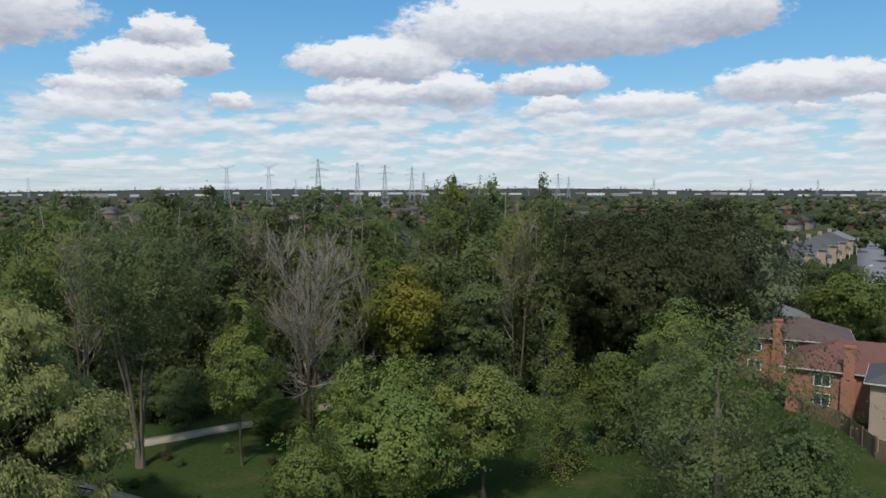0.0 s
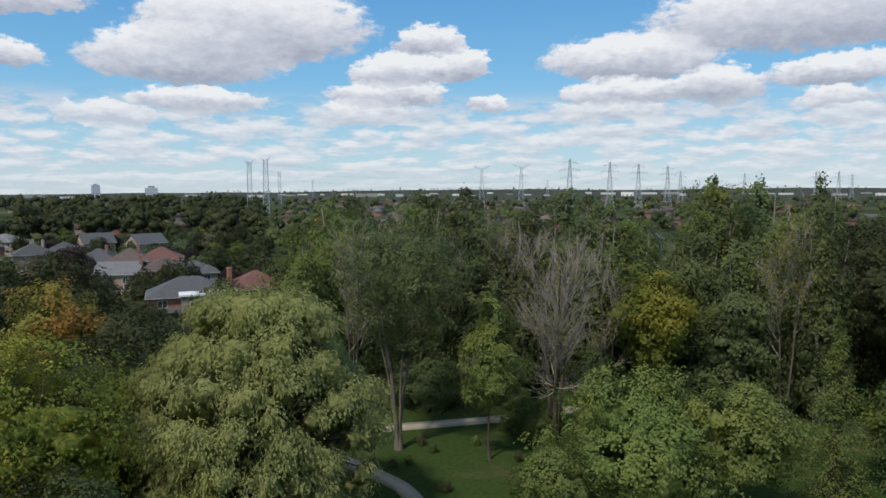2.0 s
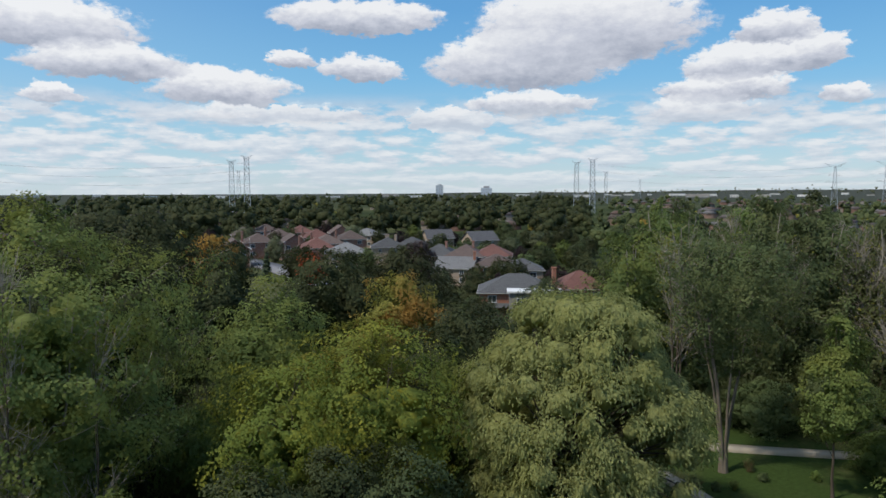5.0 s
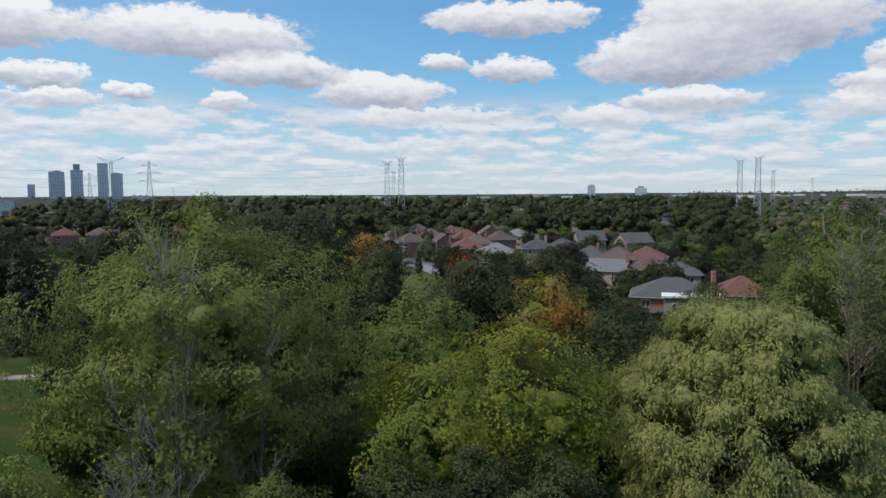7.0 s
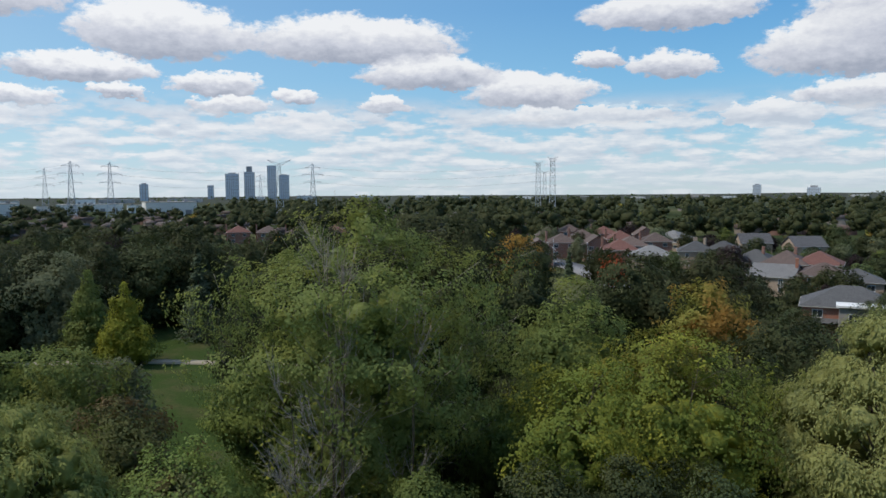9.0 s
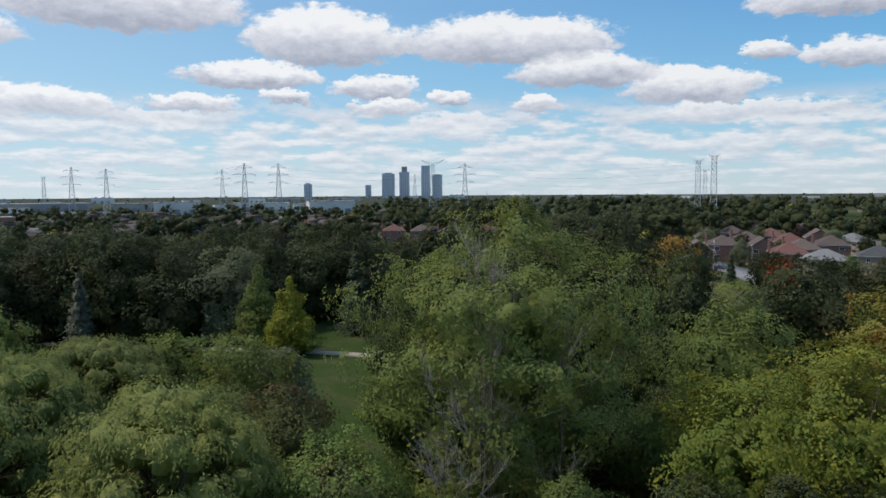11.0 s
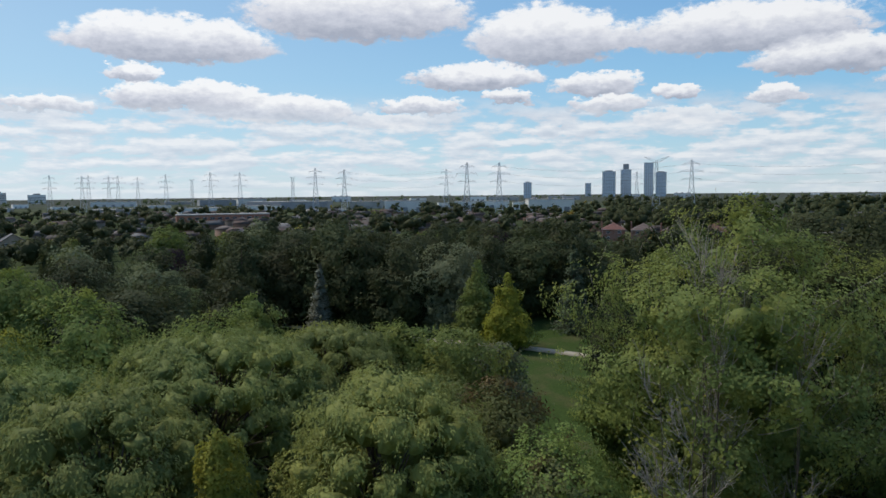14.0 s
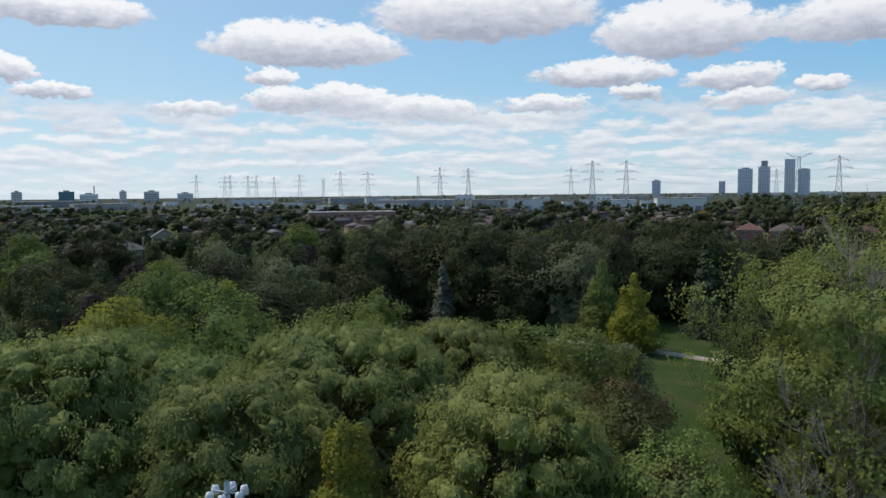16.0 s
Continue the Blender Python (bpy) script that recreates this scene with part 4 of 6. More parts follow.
def house(name, w, dp, eave, ridge, roof, wall_mat, roof_mat, chimney=True, front=True, porch=True, trim=TRIM, stack_x=None):
    """A two-storey suburban house: brick walls, shingled roof, white trim, windows, door and garage."""
    root = new(name)
    bm = bmesh.new()
    hw, hd = w / 2, dp / 2
    if roof == "gable":
        pts = [(-hw, -hd, -0.3), (hw, -hd, -0.3), (hw, hd, -0.3), (-hw, hd, -0.3), (-hw, -hd, eave), (hw, -hd, eave), (hw, hd, eave), (-hw, hd, eave),
               (0, -hd, ridge - 0.2), (0, hd, ridge - 0.2)]
        vs = [bm.verts.new(p) for p in pts]
        for fc in ((3, 2, 1, 0), (0, 1, 5, 8, 4), (2, 3, 7, 9, 6), (1, 2, 6, 5), (3, 0, 4, 7), (4, 8, 9, 7), (5, 6, 9, 8)):
            bm.faces.new([vs[i] for i in fc])
    else:
        box(bm, (-hw, -hd, -0.3), (hw, hd, eave))
    part("wall", bm, wall_mat, root)
    o = 0.45
    bm = bmesh.new()
    if roof == "gable":
        drop = (ridge - eave) * o / hw
        for s in (-1, 1):
            slab_face(bm, [(s * (hw + o), -hd - o, eave - drop), (s * (hw + o), hd + o, eave - drop), (0, hd + o, ridge), (0, -hd - o, ridge)], 0.16)
    else:
        rl = max(0.3, (max(w, dp) - min(w, dp)) / 2)
        e = eave - 0.1
        if w >= dp:
            a, b = (-rl, 0, ridge), (rl, 0, ridge)
            planes = [[(-hw - o, -hd - o, e), (hw + o, -hd - o, e), b, a], [(hw + o, hd + o, e), (-hw - o, hd + o, e), a, b],
                      [(hw + o, -hd - o, e), (hw + o, hd + o, e), b], [(-hw - o, hd + o, e), (-hw - o, -hd - o, e), a]]
        else:
            a, b = (0, -rl, ridge), (0, rl, ridge)
            planes = [[(-hw - o, hd + o, e), (-hw - o, -hd - o, e), a, b], [(hw + o, -hd - o, e), (hw + o, hd + o, e), b, a],
                      [(-hw - o, -hd - o, e), (hw + o, -hd - o, e), a], [(hw + o, hd + o, e), (-hw - o, hd + o, e), b]]
        for p in planes:
            slab_face(bm, p, 0.16)
    part("roof", bm, roof_mat, root)
    lv = eave - (0.28 if roof == "hip" else 0.32)
    runs = [((-hw - o - 0.06, -hd - o - 0.06), (-hw - o + 0.05, hd + o + 0.06)), ((hw + o - 0.05, -hd - o - 0.06), (hw + o + 0.06, hd + o + 0.06))]
    if roof == "hip":
        runs += [((-hw - o + 0.05, -hd - o - 0.06), (hw + o - 0.05, -hd - o + 0.05)), ((-hw - o + 0.05, hd + o - 0.05), (hw + o - 0.05, hd + o + 0.06))]
    for (x0, y0), (x1, y1) in runs:
        part("gutter", box(bmesh.new(), (x0, y0, lv), (x1, y1, lv + 0.13)), trim, root, "white eave gutter")
    if chimney:
        bm = bmesh.new()
        if stack_x is None:
            box(bm, (hw - 0.02, -0.5, -0.3), (hw + 0.62, 0.7, ridge + 0.5), 0.02)
            box(bm, (hw - 0.08, -0.56, ridge + 0.5), (hw + 0.68, 0.76, ridge + 0.66))
        else:
            box(bm, (stack_x - 0.65, -hd - 0.62, -0.3), (stack_x + 0.65, -hd + 0.02, 4.0), 0.02)
            box(bm, (stack_x - 0.48, -hd - 0.60, 4.0), (stack_x + 0.48, -hd + 0.02, ridge + 0.1), 0.02)
            box(bm, (stack_x - 0.56, -hd - 0.68, ridge + 0.1), (stack_x + 0.56, -hd + 0.08, ridge + 0.28))
        part("chimney", bm, wall_mat, root)
    low_z, up_z = 1.55, eave - 1.25
    two = eave > 4
    for face, half, span_w in (("-y", hd, w), ("+y", hd, w), ("-x", hw, dp), ("+x", hw, dp)):
        n = 3 if span_w > 10 else 2
        for k in range(n):
            u = (k + 0.5) / n * span_w - span_w / 2
            for z in ((up_z, low_z) if two else (low_z,)):
                if face == "-y" and z == low_z and front:
                    continue
                if face == "+x" and chimney and stack_x is None and abs(u) < 1.4 or face == "-y" and stack_x is not None and abs(u - stack_x) < 1.6:
                    continue
                x, y = {"-y": (u, -half), "+y": (-u, half), "-x": (-half, -u), "+x": (half, u)}[face]
                window(root, x, y, z, 1.5 if face[1] == "y" else 1.0, 1.25, face)
    if front:
        bm = bmesh.new()
        for k in range(4):
            box(bm, (-hw + 0.6, -hd - 0.06, 0.02 + k * 0.56), (-hw + 0.6 + min(4.6, w * 0.45), -hd, 0.56 + k * 0.56))
        part("garage_door", bm, trim, root, "white sectional garage door")
        bm = bmesh.new()
        box(bm, (hw - 2.4, -hd - 0.05, 0.15), (hw - 1.4, -hd, 2.25), 0.01)
        part("door", bm, WOOD, root)
    if porch:
        bm = bmesh.new()
        slab_face(bm, [(-hw - 0.2, -hd - 1.3, 2.75), (hw + 0.2, -hd - 1.3, 2.75), (hw + 0.2, -hd, 3.35), (-hw - 0.2, -hd, 3.35)], 0.14)
        part("porch_roof", bm, roof_mat, root)
        for x in (-hw + 0.15, hw - 0.3):
            part("porch_post", box(bmesh.new(), (x, -hd - 1.2, -0.2), (x + 0.16, -hd - 1.04, 2.7)), trim, root)
    return root


def set_house(ob, az, d, turn, label, group=""):
    return stand(ob, az, d, turn, 1, 1, label, "house", group, z=0.15)


BACKYARD = "houses backing on to the park"
set_house(house("house", 19.5, 9, 4.7, 6.9, "hip", BRICK_ORANGE, ROOF_RED, True, False, False, TRIM, -4.2), -32.7, 84.2, -32.5, "orange brick two-storey house with red-brown hip roof", BACKYARD)
set_house(house("house", 12, 9, 5.1, 6.9, "hip", BRICK_ORANGE, ROOF_BROWN, True, False, False, TRIM, -1.6), -26.0, 97, -25, "orange brick house with dark brown hip roof and chimney", BACKYARD)
set_house(house("house", 14, 9, 5.0, 7.4, "hip", BRICK_BEIGE, ROOF_PALE, False, False, False), -23.0, 108, -30, "house with pale grey shingled hip roof", BACKYARD)
set_house(house("house", 9, 7, 6.0, 7.4, "hip", BRICK_BEIGE, ROOF_GREY, False, False, False), -34.6, 74.6, -33, "beige brick house with grey hip roof and white windows", BACKYARD)


def board_fence(route, h):
    """A weathered board fence: posts, rails and boards along a route."""
    root = new("wooden_fence")
    pts = [bearing(a, d) for a, d in route]
    for p, q in zip(pts, pts[1:]):
        run = q - p
        n = max(2, int(run.length / 0.3))
        turn = math.atan2(run.y, run.x)
        for k in range(n + 1):
            c = p + run * (k / n)
            post = k % 8 == 0
            ob = part("post" if post else "board", box(bmesh.new(), (-0.13, -0.02, 0), (0.13, 0.02, h)) if not post else box(bmesh.new(), (-0.06, -0.09, 0), (0.06, 0.03, h + 0.15)), WOOD, root)
            ob.matrix_basis = Matrix.Translation((c.x, c.y, -0.05)) @ Matrix.Rotation(turn, 4, "Z")
    return tagged(root, "weathered brown wooden garden fence", "fence")


board_fence([(-27.0, 79.0), (-29.3, 76.5), (-31.6, 69.5), (-35.5, 66.0)], 1.7)
board_fence([(-20.5, 95), (-23.5, 91), (-27.0, 79.0)], 1.6)


def patio():
    root = new("garden_deck")
    for k in range(16):
        part("plank", box(bmesh.new(), (-2.4, -1.6 + k * 0.2, 0.55), (2.4, -1.42 + k * 0.2, 0.6)), WOOD, root)
    for x in (-2.2, 2.2):
        for y in (-1.5, 1.4):
            part("post", box(bmesh.new(), (x - 0.06, y - 0.06, -0.2), (x + 0.06, y + 0.06, 1.5)), WOOD, root)
    for k in range(3):
        part("step", box(bmesh.new(), (-1.0, -2.5 + k * 0.3, -0.1), (1.0, -2.2 + k * 0.3, 0.14 + k * 0.17)), WOOD, root)
    return root


stand(patio(), -27.3, 86.5, -26, 1, 1, "weathered wooden garden deck with steps", "deck", z=0.1)
NORTH = "houses by the willow"
set_house(house("house", 13, 10, 5.3, 8.0, "hip", BRICK_ORANGE, ROOF_GREY, False, False), 38.6, 131, 40, "orange brick house with grey hip roof", NORTH)
set_house(house("house", 9, 9, 5.0, 7.8, "hip", BRICK_ORANGE, ROOF_RED, True, False), 33.8, 139, 228, "brick house with red shingled hip roof", NORTH)
set_house(house("house", 10, 10, 5.0, 7.4, "hip", BRICK_ORANGE, ROOF_BROWN, True, False), 40.2, 178, 222, "orange brick two-storey house with brown hip roof", NORTH)
set_house(house("house", 9, 9, 4.8, 7.0, "hip", BRICK_BEIGE, ROOF_GREY, False, False), 38.2, 171, 222, "beige brick house with grey hip roof", NORTH)
set_house(house("house", 12, 9, 4.4, 6.6, "gable", BRICK_BEIGE, ROOF_PALE, False, False), 43.2, 180, 300, "beige brick house with pale grey gable roof", NORTH)


def flat_extension():
    """The white flat-roofed sunroom on the grey-roofed house."""
    root = new("sunroom")
    bm = bmesh.new()
    box(bm, (-4.2, -1.6, -0.3), (4.2, 1.6, 6.0), 0.03)
    part("wall", bm, PALE_CLAD, root)
    bm = bmesh.new()
    box(bm, (-4.6, -2.0, 6.0), (4.6, 2.0, 6.35), 0.04)
    part("roof", bm, WHITE_PAINT, root, "bright white flat roof")
    for x in (-2.2, 0, 2.2):
        window(root, x, -1.6, 4.4, 1.6, 1.5, "-y")
    return root


stand(flat_extension(), 37.2, 121.5, 40, 1, 1, "white sunroom with flat white roof against a house", "sunroom", z=0.15)

SUBURB = "houses of the suburb"
KINDS = [
    (house("house", 10, 11, 5.4, 8.3, "hip", BRICK_RED, ROOF_BROWN, True), "red brick house with brown hip roof"),
    (house("house", 9, 11, 5.4, 8.4, "gable", BRICK_RED, ROOF_BROWN, False), "red brick house with brown gable roof"),
    (house("house", 10, 10, 5.4, 8.2, "hip", BRICK_BEIGE, ROOF_GREY, True), "beige brick house with grey hip roof"),
    (house("house", 9.5, 10, 5.2, 8.2, "gable", BRICK_BEIGE, ROOF_DARK, False), "beige brick house with dark gable roof"),
    (house("house", 10, 11, 5.4, 8.3, "hip", BRICK_RED, ROOF_RED, True), "red brick house with red-brown hip roof"),
    (house("house", 11, 10, 5.0, 7.6, "hip", BRICK_BEIGE, ROOF_PALE, False), "house with pale grey hip roof"),
]
# bearing, distance, turn, kind
SUBURB_NORTH = [
    (44.6, 201, 210, 2), (42.6, 199, 215, 0), (40.5, 200, 218, 4), (44.8, 276, 150, 3), (41.5, 264, 160, 3), (48.7, 231, 140, 2),
    (51.9, 218, 235, 5), (50.3, 300, 200, 5), (54.2, 232, 240, 4), (60.4, 232, 245, 1), (53.4, 250, 242, 0), (56.0, 252, 244, 1),
    (58.6, 262, 246, 0), (51.6, 272, 240, 0), (54.2, 284, 242, 4), (57.0, 290, 245, 0)]
SUBURB_NORTHWEST = [
    (59.6, 302, 248, 1), (52.4, 312, 240, 1), (55.4, 318, 243, 4), (58.0, 335, 246, 0), (53.6, 400, 235, 0), (63.6, 400, 260, 3), (65.4, 405, 260, 3),
    (62.0, 398, 260, 1), (46.8, 232, 215, 2), (70.5, 300, 250, 0), (73.0, 330, 255, 1), (79.0, 330, 262, 0),
    (81.2, 345, 262, 0), (83.4, 350, 265, 4), (86.2, 360, 268, 0), (76.2, 340, 258, 4)]
SUBURB_NORTHEAST = [
    (-25.0, 205, 60, 2), (-25.8, 219, 60, 2), (-26.6, 235, 60, 2), (-27.3, 252, 60, 2), (-27.9, 270, 60, 2), (-28.4, 290, 60, 5), (-33.5, 210, 285, 0),
    (12.5, 235, 180, 5), (10.4, 300, 190, 4), (13.6, 310, 190, 0), (16.2, 305, 185, 4), (6.0, 255, 170, 0), (3.8, 262, 170, 3), (131.5, 255, 128, 0), (129.6, 262, 128, 2), (133.2, 262, 128, 0), (127.0, 340, 310, 3)]
first = set()
for az, d, turn, kind in SUBURB_NORTH + SUBURB_NORTHWEST + SUBURB_NORTHEAST:
    ob, label = KINDS[kind]
    if kind in first:
        p = bearing(az, d)
        copy_thing(ob, Matrix.Translation((p.x, p.y, 0.15)) @ Matrix.Rotation(radians(turn), 4, "Z"))
    else:
        first.add(kind)
        set_house(ob, az, d, turn, label, SUBURB)

# ground that is not free for trees: bearing, distance, radius
TAKEN = [(az, d, 7.5) for az, d, _, _ in SUBURB_NORTH + SUBURB_NORTHWEST + SUBURB_NORTHEAST]
TAKEN += [(62.0, 128, 6), (62.0, 116, 5), (62.0, 105, 5), (57.6, 166, 6), (57.7, 153, 6), (109, 112, 8), (110.5, 117, 7), (109, 122, 6), (106.2, 120, 7), (106.0, 113, 7), (106.2, 105, 6), (96.2, 124, 8), (96.2, 115, 7), (96.2, 107, 6), (86.4, 121, 6), (86.4, 113, 6), (34.0, 126, 6), (33.9, 115, 6), (33.7, 105, 5), (37.8, 112, 7), (38.0, 104, 6), (113.2, 560, 34), (113.2, 500, 28), (113.2, 440, 24), (113.2, 380, 18), (-33.3, 84, 11), (-25.3, 96, 9), (-23.4, 108, 10), (-33.9, 74, 9), (-30.5, 76, 6), (-28, 82, 6), (38.4, 127, 8), (33.8, 139, 7), (40.2, 178, 7), (38.2, 171, 7), (43.2, 180, 7), (58.2, 232, 7), (56.6, 214, 7), (55.4, 200, 7), (57.4, 222, 7), (57.5, 195, 7), (57.8, 180, 6)]

# ---------------------------------------------------------------- pylons, towers, warehouses
def lattice(t, h, b0, b1, panels, rad, z0=0.0):
    """Four tapering legs with crossed braces."""
    lev = [z0 + (h - z0) * (1 - (1 - k / panels) ** 1.25) for k in range(panels + 1)]
    half = [b0 + (b1 - b0) * ((z - z0) / (h - z0)) ** 0.8 for z in lev]
    corner = lambda k, c: np.array([half[k] * (1 if c in (1, 2) else -1), half[k] * (1 if c in (2, 3) else -1), lev[k]])
    for k in range(panels):
        for c in range(4):
            c2 = (c + 1) % 4
            t.add([corner(k, c), corner(k + 1, c)], [rad, rad], 4)
            t.add([corner(k, c), corner(k + 1, c2)], [rad * 0.6] * 2, 3)
            t.add([corner(k, c2), corner(k + 1, c)], [rad * 0.6] * 2, 3)
            t.add([corner(k + 1, c), corner(k + 1, c2)], [rad * 0.6] * 2, 3)


def pylon(kind, h=50.0):
    root = new("transmission_tower")
    body = Tubes()
    r = 0.17
    if kind == "arms":
        lattice(body, h, 4.2, 0.55, 9, r)
        piece("mast", body.mesh("mast", HAZED_STEEL), root)
        for z, reach in ((h * 0.66, 8.0), (h * 0.80, 9.5), (h * 0.93, 6.5)):
            for s in (-1, 1):
                a = Tubes()
                for y in (-0.5, 0.5):
                    a.add([(s * 0.6, y, z), (s * reach, 0, z)], [r * 0.8] * 2, 3)
                    a.add([(s * 0.6, y, z + 2.0), (s * reach, 0, z)], [r * 0.6] * 2, 3)
                a.add([(s * reach, 0, z), (s * reach, 0, z - 1.8)], [0.14] * 2, 3)
                piece("crossarm", a.mesh("crossarm", HAZED_STEEL), root)
    elif kind == "wings":
        lattice(body, h * 0.94, 4.0, 0.8, 9, r)
        piece("mast", body.mesh("mast", HAZED_STEEL), root)
        for s in (-1, 1):
            a = Tubes()
            for y in (-0.7, 0.7):
                a.add([(s * 0.8, y, h * 0.90), (s * 9.5, 0, h)], [r * 0.9] * 2, 3)
                a.add([(s * 0.8, y, h * 0.94), (s * 9.5, 0, h)], [r * 0.7] * 2, 3)
            piece("crossarm", a.mesh("crossarm", HAZED_STEEL), root, "raised V-shaped arm")
        for z, reach in ((h * 0.74, 6.5), (h * 0.60, 9.0)):
            for s in (-1, 1):
                a = Tubes()
                for y in (-0.7, 0.7):
                    a.add([(s * 1.0, y, z), (s * reach, 0, z + 0.4)], [r * 0.8] * 2, 3)
                    a.add([(s * 1.0, y, z + 1.8), (s * reach, 0, z + 0.4)], [r * 0.6] * 2, 3)
                piece("crossarm", a.mesh("crossarm", HAZED_STEEL), root)
    else:
        lattice(body, h, 2.9, 1.9, 11, r * 1.15)
        piece("mast", body.mesh("mast", HAZED_STEEL), root)
        for s in (-1, 1):
            a = Tubes()
            for y in (-1.2, 1.2):
                a.add([(s * 1.6, y, h - 2.5), (s * 4.6, 0, h + 1.5)], [r * 0.8] * 2, 3)
                a.add([(s * 1.6, y, h), (s * 4.6, 0, h + 1.5)], [r * 0.7] * 2, 3)
            piece("crossarm", a.mesh("crossarm", HAZED_STEEL), root)
        for z in (h * 0.55, h * 0.75):
            for s in (-1, 1):
                a = Tubes()
                for y in (-1.2, 1.2):
                    a.add([(s * 1.8, y, z), (s * 4.2, 0, z)], [r * 0.8] * 2, 3)
                piece("crossarm", a.mesh("crossarm", HAZED_STEEL), root)
    return root


# bearing, elevation of the top, turn
LINE_ARMS = [
    (9.6, 2.24, 20), (6.6, 1.99, 20), (4.5, 1.82, 20), (2.4, 1.65, 20), (1.5, 1.30, 20), (-2.9, 1.07, 10), (-7.5, 1.14, 10), (-8.9, 1.13, 10), (-9.7, 0.91, 10), (-22.7, 0.63, 0),
    (77.8, 2.25, 80), (81.7, 1.42, 80), (92.1, 2.26, 90), (94.6, 2.31, 92), (96.2, 1.79, 95), (106.3, 1.94, 104), (104.1, 1.83, 100), (111.9, 1.63, 112),
    (114.0, 1.64, 114), (117.1, 1.48, 118), (120.9, 1.37, 120), (119.0, 1.28, 120), (124.6, 1.41, 124), (120.3, 1.40, 120), (122.6, 1.37, 122), (122.2, 1.41, 122),
    (11.3, 0.73, 15), (-16.0, 0.72, 0), (-27.0, 0.60, 0)]
LINE_WINGS = [(16.35, 1.77, 15), (13.3, 1.88, 12), (80.3, 2.54, 80)]
LINE_DEAD_END = [(32.9, 2.41, 30), (34.1, 2.20, 32), (31.9, 1.41, 30), (59.3, 2.67, 60), (60.4, 2.33, 60), (59.9, 1.59, 60), (29.4, 0.80, 30), (115.3, 1.13, 112), (108.0, 1.30, 105)]
for rows, kind, tall, label in ((LINE_ARMS, "arms", 50.0, "grey steel lattice transmission tower with crossarms"),
                                (LINE_WINGS, "wings", 50.0, "grey steel lattice transmission tower with raised arms"),
                                (LINE_DEAD_END, "dead_end", 52.0, "tall narrow grey steel lattice tower")):
    proto = None
    for az, el, turn in rows:
        d = (tall + (0 if kind != "dead_end" else 1.5) - 23) / math.tan(radians(el))
        if proto is None:
            proto = stand(pylon(kind, tall), az, d, turn, 1, 1, label, "transmission tower", "power line")
        else:
            plant(proto, az, d, turn, 1.0)


def wires(az0, d0, az1, d1, heights, reach):
    """Slack cables between two towers."""
    root = new("power_cables")
    a, b = bearing(az0, d0), bearing(az1, d1)
    across = Vector((-(b - a).y, (b - a).x, 0)).normalized()
    for z in heights:
        for s in (-1, 1):
            t = Tubes()
            u = np.linspace(0, 1, 9)[:, None]
            off = np.array(across) * reach * s
            p = np.array(a) + off + (np.array(b) - np.array(a)) * u + np.array([0, 0, 1.0]) * (z - 9 * 4 * u * (1 - u) * 0.6)
            t.add(p, [0.045] * 9, 3)
            piece("cable", t.mesh("cable", HAZED_STEEL), root)
    return tagged(root, "thin slack overhead power cables", "power cables")


for k in ((9.6, 690, 6.6, 777), (92.1, 684, 77.8, 687), (77.8, 687, 59.3, 640), (94.6, 670, 104.1, 845), (16.35, 874, 13.3, 823), (32.9, 690, 16.35, 874)):
    wires(*k, (33, 40, 46.5), 7.5)


def high_rise(w, dp, h, crown):
    """A glass apartment tower with piers, floor bands and a stepped top."""
    root = new("apartment_tower")
    bm = bmesh.new()
    box(bm, (-w / 2, -dp / 2, -1), (w / 2, dp / 2, h), 0.6)
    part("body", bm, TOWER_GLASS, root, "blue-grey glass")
    n = max(3, int(w / 7))
    for k in range(n + 1):
        x = -w / 2 + w * k / n
        bm = bmesh.new()
        box(bm, (x - 0.7, -dp / 2 - 0.5, 0), (x + 0.7, -dp / 2, h + 0.4))
        part("pier", bm, GREY_CLAD, root)
        bm = bmesh.new()
        box(bm, (x - 0.7, dp / 2, 0), (x + 0.7, dp / 2 + 0.5, h + 0.4))
        part("pier", bm, GREY_CLAD, root)
    for k in range(int(h / 12.8)):
        part("floor_band", box(bmesh.new(), (-w / 2 - 0.25, -dp / 2 - 0.25, 12.8 * k + 11.8), (w / 2 + 0.25, dp / 2 + 0.25, 12.8 * k + 12.8)), GREY_CLAD, root)
    if crown:
        bm = bmesh.new()
        box(bm, (-w * 0.28, -dp * 0.3, h), (w * 0.28, dp * 0.3, h + crown), 0.4)
        part("penthouse", bm, GREY_CLAD, root)
    return root


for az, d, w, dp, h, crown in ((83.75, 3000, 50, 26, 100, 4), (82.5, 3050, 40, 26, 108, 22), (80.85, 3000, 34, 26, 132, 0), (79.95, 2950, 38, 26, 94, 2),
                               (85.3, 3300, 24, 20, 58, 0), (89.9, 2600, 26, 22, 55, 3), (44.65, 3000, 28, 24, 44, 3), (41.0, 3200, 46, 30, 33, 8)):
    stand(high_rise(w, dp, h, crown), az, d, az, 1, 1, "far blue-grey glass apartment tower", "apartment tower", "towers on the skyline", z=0)


